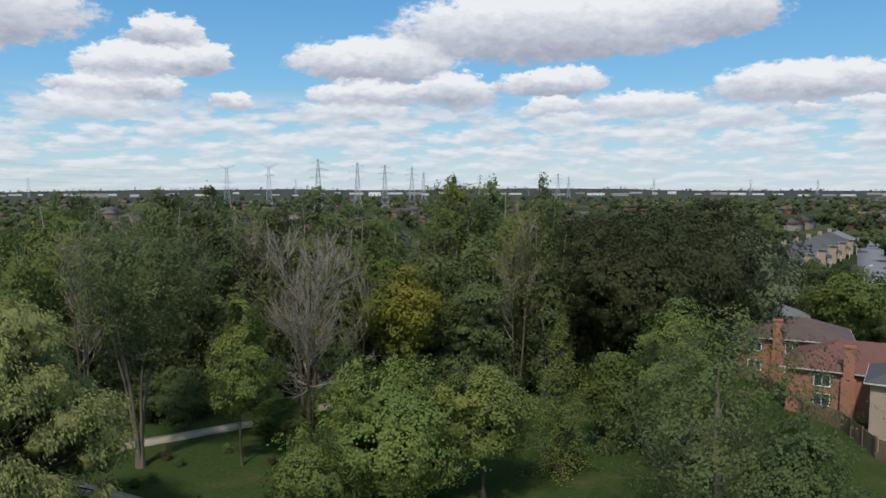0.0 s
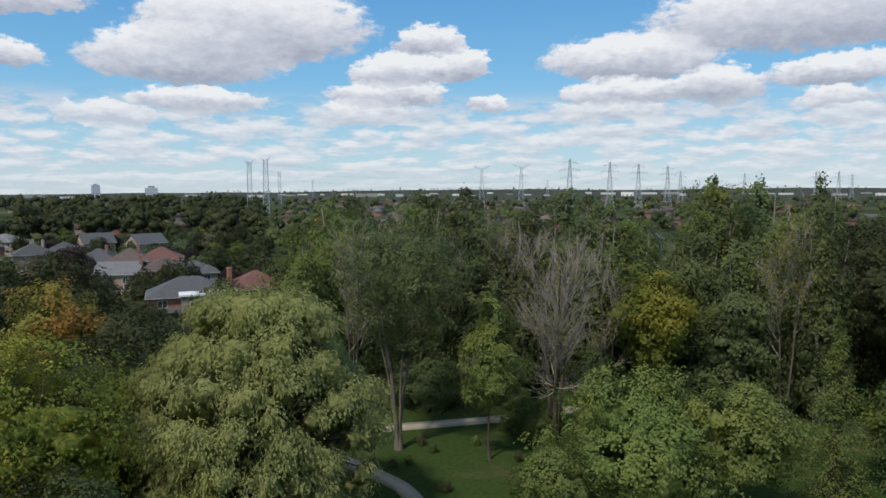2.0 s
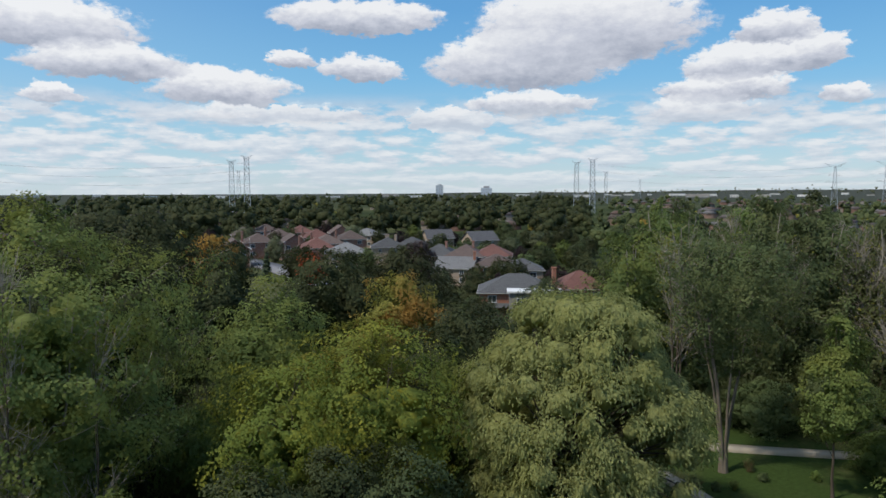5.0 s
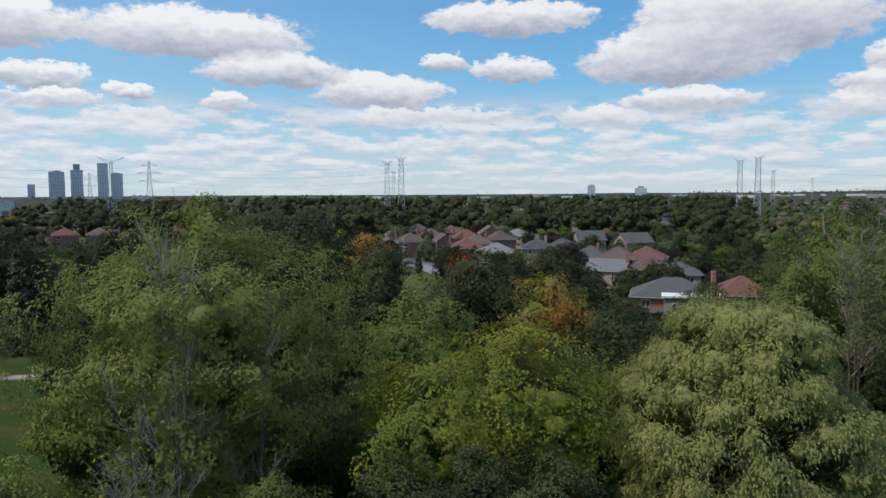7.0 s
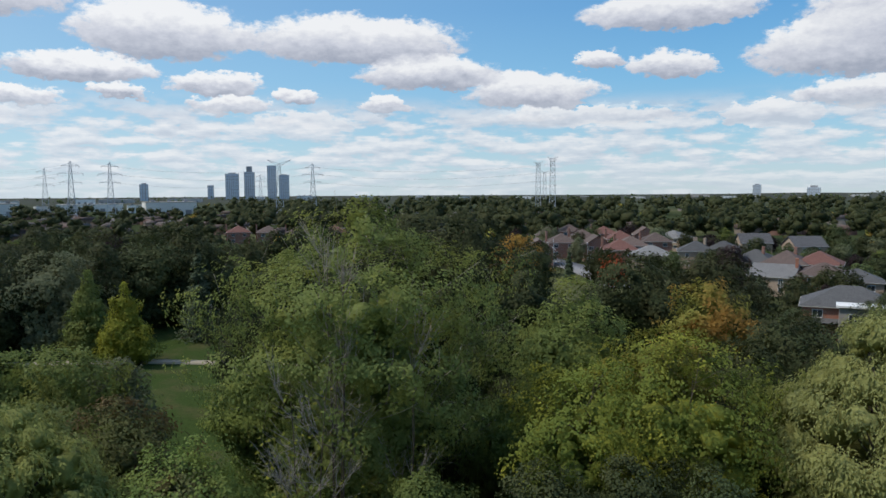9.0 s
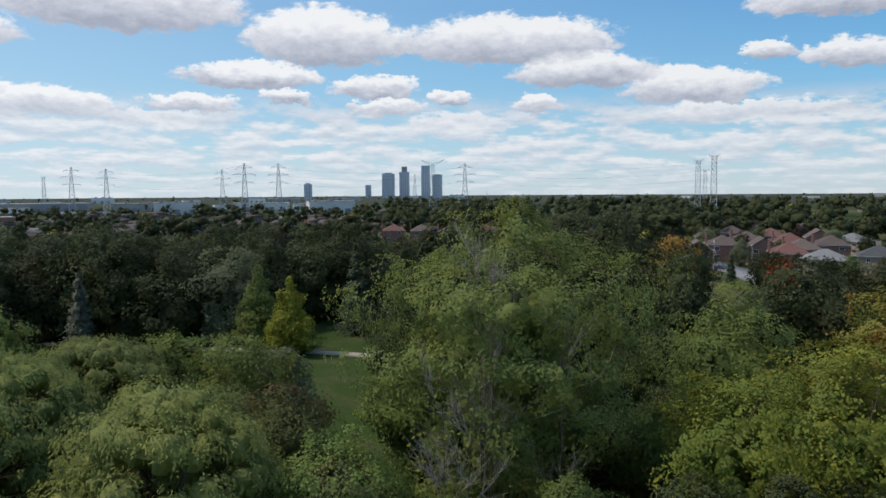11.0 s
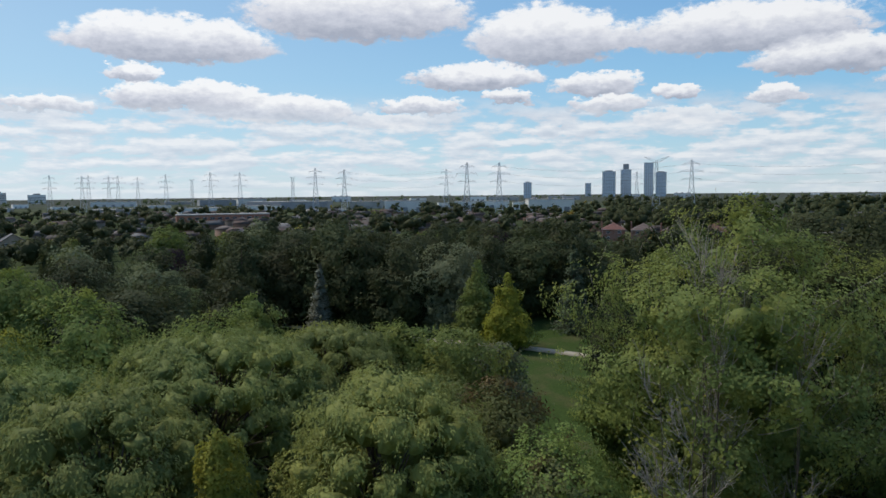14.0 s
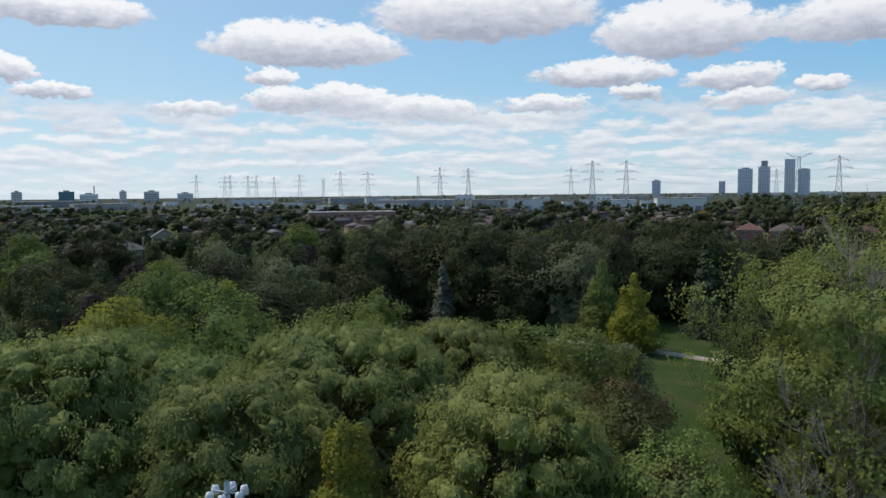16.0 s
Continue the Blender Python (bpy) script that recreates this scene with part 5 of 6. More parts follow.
def office_block(w, dp, h, mat, stack=0.0):
    """A far mid-rise block with floor bands and a roof plant room."""
    root = new("office_block")
    part("wall", box(bmesh.new(), (-w / 2, -dp / 2, -1), (w / 2, dp / 2, h), 0.3), mat, root)
    for k in range(int(h / 7)):
        part("window_band", box(bmesh.new(), (-w / 2 + 1, -dp / 2 - 0.2, 7 * k + 3), (w / 2 - 1, -dp / 2, 7 * k + 4.4)), PANE, root)
    part("plant_room", box(bmesh.new(), (-w / 5, -dp / 4, h), (w / 5, dp / 4, h + 4)), GREY_CLAD, root)
    if stack:
        t = Tubes()
        t.add([(w * 0.3, 0, 0), (w * 0.3, 0, h + stack)], [2.2, 1.8], 10)
        piece("chimney_stack", t.mesh("chimney_stack", CONCRETE), root)
    return root


for az, d, w, h, mat, stack in ((136.2, 2700, 30, 36, WHITE_CLAD, 0), (133.2, 2700, 46, 36, TEAL_CLAD, 0), (131.8, 2700, 55, 27, WHITE_CLAD, 26), (129.6, 2700, 22, 36, WHITE_CLAD, 0),
                                (127.7, 2600, 46, 34, WHITE_CLAD, 0), (125.4, 2600, 50, 27, WHITE_CLAD, 0), (138.0, 2700, 60, 28, WHITE_CLAD, 0)):
    stand(office_block(w, 24, h, mat, stack), az, d, az, 1, 1, "far pale mid-rise block on the skyline", "office block", "blocks on the skyline", z=0)


def warehouse(w, dp, h, mat):
    """A long low industrial hall: panelled walls, parapet, dock doors and roof units."""
    root = new("warehouse")
    bm = bmesh.new()
    box(bm, (-w / 2, -dp / 2, -1), (w / 2, dp / 2, h))
    part("wall", bm, mat, root)
    bm = bmesh.new()
    box(bm, (-w / 2 - 0.3, -dp / 2 - 0.3, h), (w / 2 + 0.3, dp / 2 + 0.3, h + 0.8))
    part("parapet", bm, PALE_CLAD, root)
    for k in range(max(3, int(w / 16))):
        x = -w / 2 + (k + 0.5) * w / max(3, int(w / 16))
        bm = bmesh.new()
        box(bm, (x - 3, -dp / 2 - 0.15, 0), (x + 3, -dp / 2, h * 0.45))
        part("dock_door", bm, GREY_CLAD, root)
    for k in range(3):
        bm = bmesh.new()
        box(bm, (-w / 3 + k * w / 3 - 2, -3, h + 0.8), (-w / 3 + k * w / 3 + 2, 1, h + 3.0), 0.1)
        part("roof_unit", bm, GREY_CLAD, root)
    return root


def industry():
    rng = np.random.default_rng(41)
    kinds = [warehouse(90, 50, 10, PALE_CLAD), warehouse(120, 60, 11, GREY_CLAD), warehouse(80, 40, 9, WHITE_CLAD), warehouse(50, 35, 14, WHITE_CLAD)]
    used = set()

    def put(k, az, d, turn, s=1.0, tall=1.0):
        if k in used:
            plant(kinds[k], az, d, turn, s, tall)
        else:
            used.add(k)
            stand(kinds[k], az, d, turn, 1, 1, "long low pale industrial building with dock doors", "warehouse", "industrial buildings", z=0)

    for az0, az1, d0, d1, n in ((86, 112, 780, 1150, 9), (110, 138, 900, 1500, 9), (84, 136, 1500, 2300, 12), (30, 50, 1900, 3000, 9), (-34, 32, 2300, 3300, 46), (50, 84, 2200, 3200, 8)):
        for k in range(n):
            az = az0 + (az1 - az0) * (k + rng.uniform(0.2, 0.8)) / n
            put(int(rng.choice([0, 1, 2, 0, 3, 2]) if az > 84 else rng.choice([0, 2, 2, 3])), az, rng.uniform(d0, d1), az + rng.uniform(-12, 12), rng.uniform(0.25, 0.75) if az < 60 else rng.uniform(0.45, 1.1), 1.2 if az < 60 else 1.0)


industry()


def school():
    root = new("school_building")
    bm = bmesh.new()
    box(bm, (-34, -10, -0.5), (34, 10, 7.6))
    part("wall", bm, BRICK_ORANGE, root)
    bm = bmesh.new()
    box(bm, (-34.3, -10.3, 7.6), (34.3, 10.3, 8.4))
    part("parapet", bm, PALE_CLAD, root)
    for k in range(12):
        window(root, -30 + k * 5.4, -10, 5.2, 3.2, 1.8, "-y")
    return root


stand(school(), 113.2, 590, 118, 1, 1, "long low orange brick school building", "school", z=0)


def far_suburb():
    """Hundreds of houses beyond the woods, gabled boxes too far to tell apart singly."""
    rng = np.random.default_rng(5)
    v, f, s = [], [], []
    for az0, az1, d0, d1, n in ((-34, 34, 430, 1500, 210), (34, 75, 420, 900, 60), (75, 112, 370, 860, 160), (112, 138, 360, 900, 80)):
        for k in range(n):
            az = rng.uniform(az0, az1)
            d = d0 + (d1 - d0) * rng.random() ** 1.3
            c = bearing(az, d)
            t = radians(45 * round(az / 45) + rng.choice([0, 90]) + rng.normal() * 6)
            w, dp, e, r = rng.uniform(5.5, 9), rng.uniform(4.2, 5.2), rng.uniform(3.0, 4.4), 0
            r = e + rng.uniform(1.6, 2.4)
            hip = rng.choice([0.62, 0.8, 1.04])
            base = len(v)
            pts = [(-w, -dp, -0.5), (w, -dp, -0.5), (w, dp, -0.5), (-w, dp, -0.5), (-w, -dp, e), (w, -dp, e), (w, dp, e), (-w, dp, e)]
            rp = [(-w - 0.4, -dp - 0.4, e - 0.05), (w + 0.4, -dp - 0.4, e - 0.05), (w + 0.4, dp + 0.4, e - 0.05), (-w - 0.4, dp + 0.4, e - 0.05), (-w * hip, -0.05, r), (w * hip, -0.05, r), (w * hip, 0.05, r), (-w * hip, 0.05, r)]
            for x, y, z in pts + rp:
                v.append((c.x + x * math.cos(t) - y * math.sin(t), c.y + x * math.sin(t) + y * math.cos(t), z))
            for q in ((0, 1, 5, 4), (1, 2, 6, 5), (2, 3, 7, 6), (3, 0, 4, 7)):
                f.append([base + i for i in q])
                s.append(0)
            for q in ((8, 9, 13, 12), (9, 10, 14, 13), (10, 11, 15, 14), (11, 8, 12, 15), (8, 11, 10, 9)):
                f.append([base + i for i in q])
                s.append(1)
    ob = new("far_houses", mesh_of("far_houses", v, f, [FAR_WALL, FAR_ROOF], s))
    tagged(ob, "far suburb of brick houses with brown and grey roofs", "houses", kind="stuff")


far_suburb()


def far_woods():
    """Trees beyond the houses, clumps of leaves too many to count."""
    rng = np.random.default_rng(8)
    for name, az0, az1, d0, d1, n, mat, hi, label in (
            ("far_trees", -36, 34, 240, 1500, 520, LEAF_DULL, 11, "far green suburban trees"),
            ("far_trees", -36, 34, 260, 1500, 400, LEAF_DARK, 10, "far dark green suburban trees"),
            ("far_trees", 33, 84, 330, 1400, 480, LEAF_DARK, 15, "far dark green woods beyond the houses"),
            ("far_trees", 33, 84, 330, 1400, 360, LEAF_WOOD, 14, "far green woods beyond the houses"),
            ("far_trees", 84, 141, 235, 1000, 640, LEAF_DARK, 10.5, "far dark green suburban trees"),
            ("far_trees", 84, 141, 240, 1200, 260, LEAF_WOOD, 8.5, "far green suburban trees"),
            ("far_trees", -36, 141, 300, 1500, 150, LEAF_ORANGE, 7, "far trees in autumn colour"),
            # horizon belts: distance haze is put into the leaf colour, paler and greyer
            ("far_trees", -36, 38, 3400, 4800, 500, LEAF_GREY, 13, "haze-greyed woods on hills along the horizon"),
            ("far_trees", 38, 141, 1600, 3600, 420, LEAF_DULL, 11, "haze-paled dull green trees along the horizon")):
        pos, out, size, inner = [], [], [], []
        for k in range(n):
            az = rng.uniform(az0, az1)
            d = (d0 ** 1.2 + (d1 ** 1.2 - d0 ** 1.2) * rng.random() ** 1.3) ** (1 / 1.2)
            c = np.array(bearing(az, d))
            if any((Vector(c) - bearing(a, e)).length < g for a, e, g in TAKEN):
                continue
            c[2] = ground_z(c[0], c[1])
            h = hi * rng.uniform(0.55, 1.2)
            r = h * rng.uniform(0.36, 0.55)
            lumps = 8 if d < 420 else 5 if d < 700 else 3
            m = 20 if d < 420 else 11 if d < 700 else 6
            for q in range(lumps):
                o = shell(rng, 1, 0.35)[0] * np.array([r, r, h * 0.42]) * rng.uniform(0.35, 0.75)
                cc, rc = c + [0, 0, h * 0.55] + o, r * rng.uniform(0.38, 0.6) * (1 if lumps > 3 else 1.3)
                inner.append((cc, rc * 0.85, 0.85))
                dr = shell(rng, m, 0.6)
                pos.append(cc + dr * rc)
                out.append(dr)
                size.append(np.full(m, rc * (0.32 if d < 700 else 0.45)))
        pos, out, size = np.concatenate(pos), np.concatenate(out), np.concatenate(size)
        m = len(pos)
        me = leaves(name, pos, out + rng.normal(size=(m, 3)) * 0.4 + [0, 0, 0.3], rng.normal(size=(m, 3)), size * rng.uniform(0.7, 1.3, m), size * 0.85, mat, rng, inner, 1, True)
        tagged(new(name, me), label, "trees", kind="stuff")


far_woods()

# ---------------------------------------------------------------- trees near by: bearing, distance, height, crown radius
NEAR = "trees of the park"
for k, (az, d, h, r, mat) in enumerate((
        (34.0, 47, 16.2, 6.5, LEAF_WILLOW), (101.5, 38, 13.5, 4.9, LEAF_WILLOW_LIGHT), (114.8, 52, 13.2, 8.6, LEAF_WILLOW_GREEN), (122.5, 39, 13.5, 4.9, LEAF_WILLOW_GREEN),
        (133.9, 46, 15.2, 6.2, LEAF_WILLOW_GREEN), (105.5, 64, 11.6, 6.0, LEAF_WILLOW_GREEN), (127.5, 50, 12.6, 5.0, LEAF_WILLOW_GREEN))):
    stand(willow_tree("willow_tree", 100 + k, h, r, mat, BARK, 15000 if k == 0 else 12000 if r > 7 else 7500, 7 if k == 0 else 6, 1.35 if k == 0 else 1.2, 0.45 if k == 0 else 0.34, 0.06,
                      "willow", 0.34 if k == 0 else 0.5, 0.72, 0.075), az, d, k * 50, 1, 1,
          "pale yellow-green weeping willow with hanging strands" if k == 0 else "light yellow-green weeping willow in the thicket" if mat == LEAF_WILLOW_LIGHT else "green weeping willow in the thicket", "willow tree", NEAR)

LEAFY = (
    # olive trees on the grass
    ((4.0, 50, 10.9, 5.3), LEAF_OLIVE, 0.14, "light olive-green tree on the lawn"),
    ((-3.6, 51, 9.8, 3.4), LEAF_COTTON, 0.36, "small tree with yellowing leaves on the lawn"),
    ((10.1, 43, 7.6, 2.7), LEAF_OLIVE, 0.10, "low bushy tree with yellowing tips"),
    ((95.0, 58, 12.3, 3.8), LEAF_OLIVE, 0.15, "pale grey-green tree by the lawn"),
    ((-27.0, 43, 9.8, 2.1), LEAF_DULL, 0.12, "airy grey-green tree beside the gardens"),
    # yellow-green thicket
    ((49.0, 43.5, 15.2, 5.3), LEAF_THICKET, 0.10, "yellow-green broad tree in the thicket"),
    ((56.3, 43, 13.4, 5.2), LEAF_THICKET, 0.08, "yellowing green broad tree in the thicket"),
    # next three: shade below the crowns as dark leaf colour; last two bushes added
    ((52.6, 37.6, 10.2, 3.9), LEAF_WOOD, 0.05, "broad thicket bush with shade in its dark leaves"),
    ((47.6, 37.0, 9.6, 3.3), LEAF_WOOD, 0.03, "added dark bush as shade below the yellow-green tree"),
    ((58.2, 37.0, 9.6, 3.3), LEAF_WOOD, 0.03, "added dark bush as shade in the thicket"),
    ((114.5, 34, 12.6, 1.5), LEAF_LIME, 0.10, "slender yellow-green young tree"),
    ((42.9, 50, 11.1, 2.4), LEAF_GREEN, 0.08, "green bush beside the willow"),
    ((122.9, 66, 15.4, 5.2), LEAF_OLIVE, 0.15, "rounded yellow-green tree in the thicket"),
    ((114.7, 62, 13.4, 5.1), LEAF_OLIVE, 0.15, "rounded light green tree"),
    ((131.1, 68, 14.0, 4.1), LEAF_LIME, 0.15, "rounded tree with yellowing leaves"),
    ((111.2, 80, 12.5, 3.0), LEAF_OLIVE, 0.12, "small round olive-green tree"),
    ((58.2, 58, 16.2, 5.8), LEAF_OLIVE, 0.12, "broad green tree in the thicket"),
    ((51.8, 50, 13.6, 3.6), LEAF_THICKET, 0.12, "yellow-green tree in the thicket"),
    ((97.5, 42, 12.3, 3.4), LEAF_WILLOW_GREEN, 0.10, "light green tree in the thicket"),
    ((128.8, 60, 12.9, 4.9), LEAF_GREEN, 0.12, "green tree in the thicket"),
    ((137.3, 56, 13.6, 3.8), LEAF_GREEN, 0.12, "green tree in the thicket"),
    ((99.8, 66, 11.6, 4.4), LEAF_OLIVE, 0.12, "light green tree by the lawn"),
    ((92.3, 60, 10.6, 3.0), LEAF_GREY, 0.12, "grey-green tree by the lawn"),
    ((83.0, 50, 12.1, 2.8), LEAF_GREEN, 0.12, "green tree by the lawn"),
    ((86.8, 38, 11.2, 4.0), LEAF_OLIVE, 0.05, "green bush in the thicket"),
    ((79.8, 33.5, 8.6, 2.7), LEAF_OLIVE, 0.05, "green bush below the cottonwood"),
    ((68.5, 36, 9.1, 2.6), LEAF_GREEN, 0.05, "green bush below the cottonwood"),
    ((91.2, 46, 11.2, 3.7), LEAF_RUST, 0.08, "bush with reddish-brown leaves"),
    ((88.9, 36, 9.8, 2.8), LEAF_RUST, 0.05, "bush with reddish-brown leaves"),
    ((47.7, 71, 15.3, 3.6), LEAF_ORANGE, 0.15, "maple turning orange at the top"),
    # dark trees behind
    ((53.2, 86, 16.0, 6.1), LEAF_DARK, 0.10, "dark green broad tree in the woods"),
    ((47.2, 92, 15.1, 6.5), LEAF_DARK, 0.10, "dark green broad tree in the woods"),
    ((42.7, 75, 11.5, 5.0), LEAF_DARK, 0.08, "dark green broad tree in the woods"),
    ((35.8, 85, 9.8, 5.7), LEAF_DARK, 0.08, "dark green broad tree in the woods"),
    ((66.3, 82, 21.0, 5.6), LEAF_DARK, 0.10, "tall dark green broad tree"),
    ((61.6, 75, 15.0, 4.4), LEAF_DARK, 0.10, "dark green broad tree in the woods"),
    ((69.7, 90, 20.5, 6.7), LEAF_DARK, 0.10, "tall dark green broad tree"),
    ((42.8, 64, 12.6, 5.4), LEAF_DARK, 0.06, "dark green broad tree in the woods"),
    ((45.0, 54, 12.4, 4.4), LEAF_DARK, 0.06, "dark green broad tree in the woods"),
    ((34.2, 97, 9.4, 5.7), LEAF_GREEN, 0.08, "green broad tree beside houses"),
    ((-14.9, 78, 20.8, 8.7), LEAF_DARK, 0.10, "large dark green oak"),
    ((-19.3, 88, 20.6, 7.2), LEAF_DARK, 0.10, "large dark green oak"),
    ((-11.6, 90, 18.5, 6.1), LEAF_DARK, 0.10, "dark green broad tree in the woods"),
    ((-22.8, 98, 17.0, 5.1), LEAF_GREY, 0.12, "grey-green broad tree by the houses"),
    ((-13.9, 62, 8.6, 2.8), LEAF_GREEN, 0.02, "dark green bush at the lawn's edge"),
    ((-22.4, 101, 14.6, 2.9), LEAF_PURPLE, 0.12, "purple-leaved tree by the houses"),
    ((-18.5, 62, 13.4, 3.4), LEAF_OLIVE, 0.15, "yellow-green tree by the houses"),
    ((2.9, 73.5, 14.6, 3.6), LEAF_THICKET, 0.20, "yellow-green tree among the poplars"),
    ((-29.2, 112, 11.0, 5.0), LEAF_GREEN, 0.20, "green garden tree by houses"),
    ((62.1, 140, 14.6, 4.8), LEAF_AMBER, 0.15, "garden tree in orange autumn colour"),
    ((54.6, 165, 9.2, 2.8), LEAF_RED, 0.30, "small garden tree with red leaves"),
)
for k, ((az, d, h, r), mat, clear, label) in enumerate(LEAFY):
    dark = mat in (LEAF_DARK, LEAF_GREEN, LEAF_LIME, LEAF_THICKET)
    kind = "bush" if "bush" in label else "oak_tree" if "oak" in label else "tree"
    stand(leafy_tree(kind, 200 + k, h, r, mat, BARK, max(0.13, 0.0033 * d), 1.25, "umbrella" if dark else "round", clear, max(1.0, 0.30 * r), 0.42, 0.36, 0.42 if dark else 0.48),
          az, d, k * 37, 1, 1, label, kind.replace("_", " "), NEAR)

stand(leafy_tree("oak_tree", 11, 15.6, 6.3, LEAF_DULL, BARK_PALE, 0.14, 0.8, "round", 0.16, 1.3, 0.32, 0.55, 0.68, 0.44, 60, 0.03, 1, 150, 0), -21.8, 46, 20, 1, 1,
      "grey-green oak with pale trunk and spreading limbs", "oak tree", NEAR)
stand(leafy_tree("cottonwood_tree", 12, 22.9, 9.3, LEAF_COTTON, BARK_GREY, 0.16, 1.7, "shoulder", 0.06, 1.5, 0.26, 0.36, 0.72, 0.36, 260, 0.034, 7, 420, 0.44, 70000), 74.4, 47, 0, 1, 1,
      "tall green cottonwood with bare grey twigs among the leaves", "cottonwood tree", NEAR)
stand(leafy_tree("poplar_tree", 13, 19.6, 5.6, LEAF_DULL, BARK_PALE, 0.17, 0.5, "vase", 0.42, 1.4, 0.4, 0.6, 0.6, 0.36, 180, 0.025, 7, 220, 0), 22.9, 62.5, 0, 1, 1,
      "many-stemmed poplar with pale bare lower trunk", "poplar tree", NEAR)
stand(leafy_tree("poplar_tree", 14, 14.0, 2.6, LEAF_OLIVE, BARK, 0.16, 0.9, "column", 0.34, 1.0, 0.36, 0.6, 0.65, 0.11, 60, 0.02, 1, 60, 0), 15.6, 60, 0, 1, 1,
      "light green young poplar among bare branches", "poplar tree", NEAR)
for k, (az, d, h, r) in enumerate(((-1.5, 85, 24.6, 3.8), (-4.3, 88, 23.7, 3.0), (-8.0, 84, 23.7, 2.6), (27.7, 84, 22.2, 4.1), (17.2, 82, 21.1, 4.5), (25.4, 78, 20.4, 3.8),
                                   (4.9, 86, 19.1, 4.7), (0.6, 80, 17.9, 4.0), (7.5, 92, 18.4, 4.2), (30.1, 76, 18.3, 3.8), (-3.1, 76, 17.1, 4.4), (20.7, 90, 18.6, 4.4))):
    stand(leafy_tree("poplar_tree", 300 + k, h, r, (LEAF_POPLAR, LEAF_DULL, LEAF_DULL)[k % 3], BARK_GREY, 0.24, 0.95, "column", 0.08, 1.3, 0.45, 0.5, 0.3, None, 50, 0.025, 2, 60, 0.6), az, d, k * 70, 1, 1,
          "tall slender green poplar", "poplar tree", NEAR)
for k, (az, d, h, r, leaf_n, stems, boughs) in enumerate(((10.5, 64, 20.6, 5.0, 900, 3, 34), (13.2, 80, 22.4, 4.2, 900, 3, 24), (26.4, 72, 20.5, 3.0, 900, 3, 14), (22.0, 85, 22.4, 4.0, 400, 3, 16),
                                                          (-6.1, 75, 20.9, 3.2, 2200, 2, 20), (24.5, 82, 21.5, 2.8, 300, 2, 14), (19.4, 79, 20.6, 3.0, 300, 3, 12), (8.2, 83, 20.2, 3.0, 300, 3, 14), (6.4, 74, 17.0, 2.4, 600, 2, 12), (15.2, 88, 22.6, 3.0, 200, 3, 12), (76.4, 40.5, 22.6, 1.5, 60, 5, 5), (78.8, 37.2, 16.6, 3.0, 160, 2, 6), (70.5, 41.5, 18.6, 2.6, 260, 2, 5))):
    stand(bare_tree("poplar_tree", 400 + k, h, r, BARK_GREY, LEAF_LIME, leaf_n, stems, boughs, 6, 0.24 if k == 0 else 0.15 if d > 62 else 0.07, 0.31 if k == 0 else 0.34), az, d, k * 40, 1, 1,
          "half-dead grey poplar with bare twigs", "dead tree", NEAR)
stand(conifer("larch_tree", 500, 13.6, 3.1, LEAF_OLIVE, BARK, 30, 11, 44, 0.34, 0.13, 0.06, 0.8, 0.5), -9.5, 57, 0, 1, 1, "airy light green larch on the grass", "larch tree", NEAR)
for k, (az, d, h, r, mat, label) in enumerate(((86.4, 121, 14.6, 3.6, LEAF_SPRUCE, "dark green spruce at the lawn's edge"), (58.0, 192, 7.4, 1.7, LEAF_SPRUCE, "small dark conifer beside the street"), (106.2, 120, 11.9, 2.4, LEAF_BLUE_SPRUCE, "grey-blue spruce before dark woods"))):
    stand(conifer("spruce_tree", 510 + k, h, r, mat, BARK, 46, 15, 18, 0.30, 0.26), az, d, 0, 1, 1, label, "spruce tree", NEAR)
for k, (az, d, h, r, mat, label) in enumerate(((91.5, 107, 10.9, 3.5, LEAF_YELLOW, "yellow-green young tree on the lawn"), (93.8, 114, 12.0, 3.5, LEAF_OLIVE, "upright green young tree on the lawn"))):
    stand(leafy_tree("tree", 520 + k, h, r, mat, BARK, 0.28, 1.2, "cone", 0.05, 1.0, 0.34, 0.35, 0.4), az, d, 0, 1, 1, label, "tree", NEAR)
stand(leafy_tree("tree", 530, 14.3, 7.3, LEAF_GREY, BARK, 0.34, 1.2, "dome", 0.06, 2.0, 0.42, 0.35, 0.5), 96.2, 124, 0, 1, 1, "grey-green broad tree before dark woods", "tree", NEAR)

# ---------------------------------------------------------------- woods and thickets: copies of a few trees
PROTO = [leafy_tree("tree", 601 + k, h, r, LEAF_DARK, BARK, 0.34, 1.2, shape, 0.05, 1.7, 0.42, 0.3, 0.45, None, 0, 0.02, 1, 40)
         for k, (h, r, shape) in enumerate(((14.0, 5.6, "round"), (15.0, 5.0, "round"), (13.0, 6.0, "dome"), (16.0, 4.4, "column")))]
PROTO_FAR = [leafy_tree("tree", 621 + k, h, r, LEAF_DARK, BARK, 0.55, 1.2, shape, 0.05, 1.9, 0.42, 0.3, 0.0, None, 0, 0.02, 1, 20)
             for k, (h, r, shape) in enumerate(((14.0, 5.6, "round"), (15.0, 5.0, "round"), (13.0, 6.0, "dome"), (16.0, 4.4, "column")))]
SLIM = [leafy_tree("tree", 631 + k, 18.0, r, LEAF_DULL, BARK_GREY, 0.24, 1.0, "column", 0.08, 1.2, 0.42, 0.5, 0.4, None, 40, 0.022, 2, 50)
        for k, r in enumerate((2.6, 3.1, 2.3))]
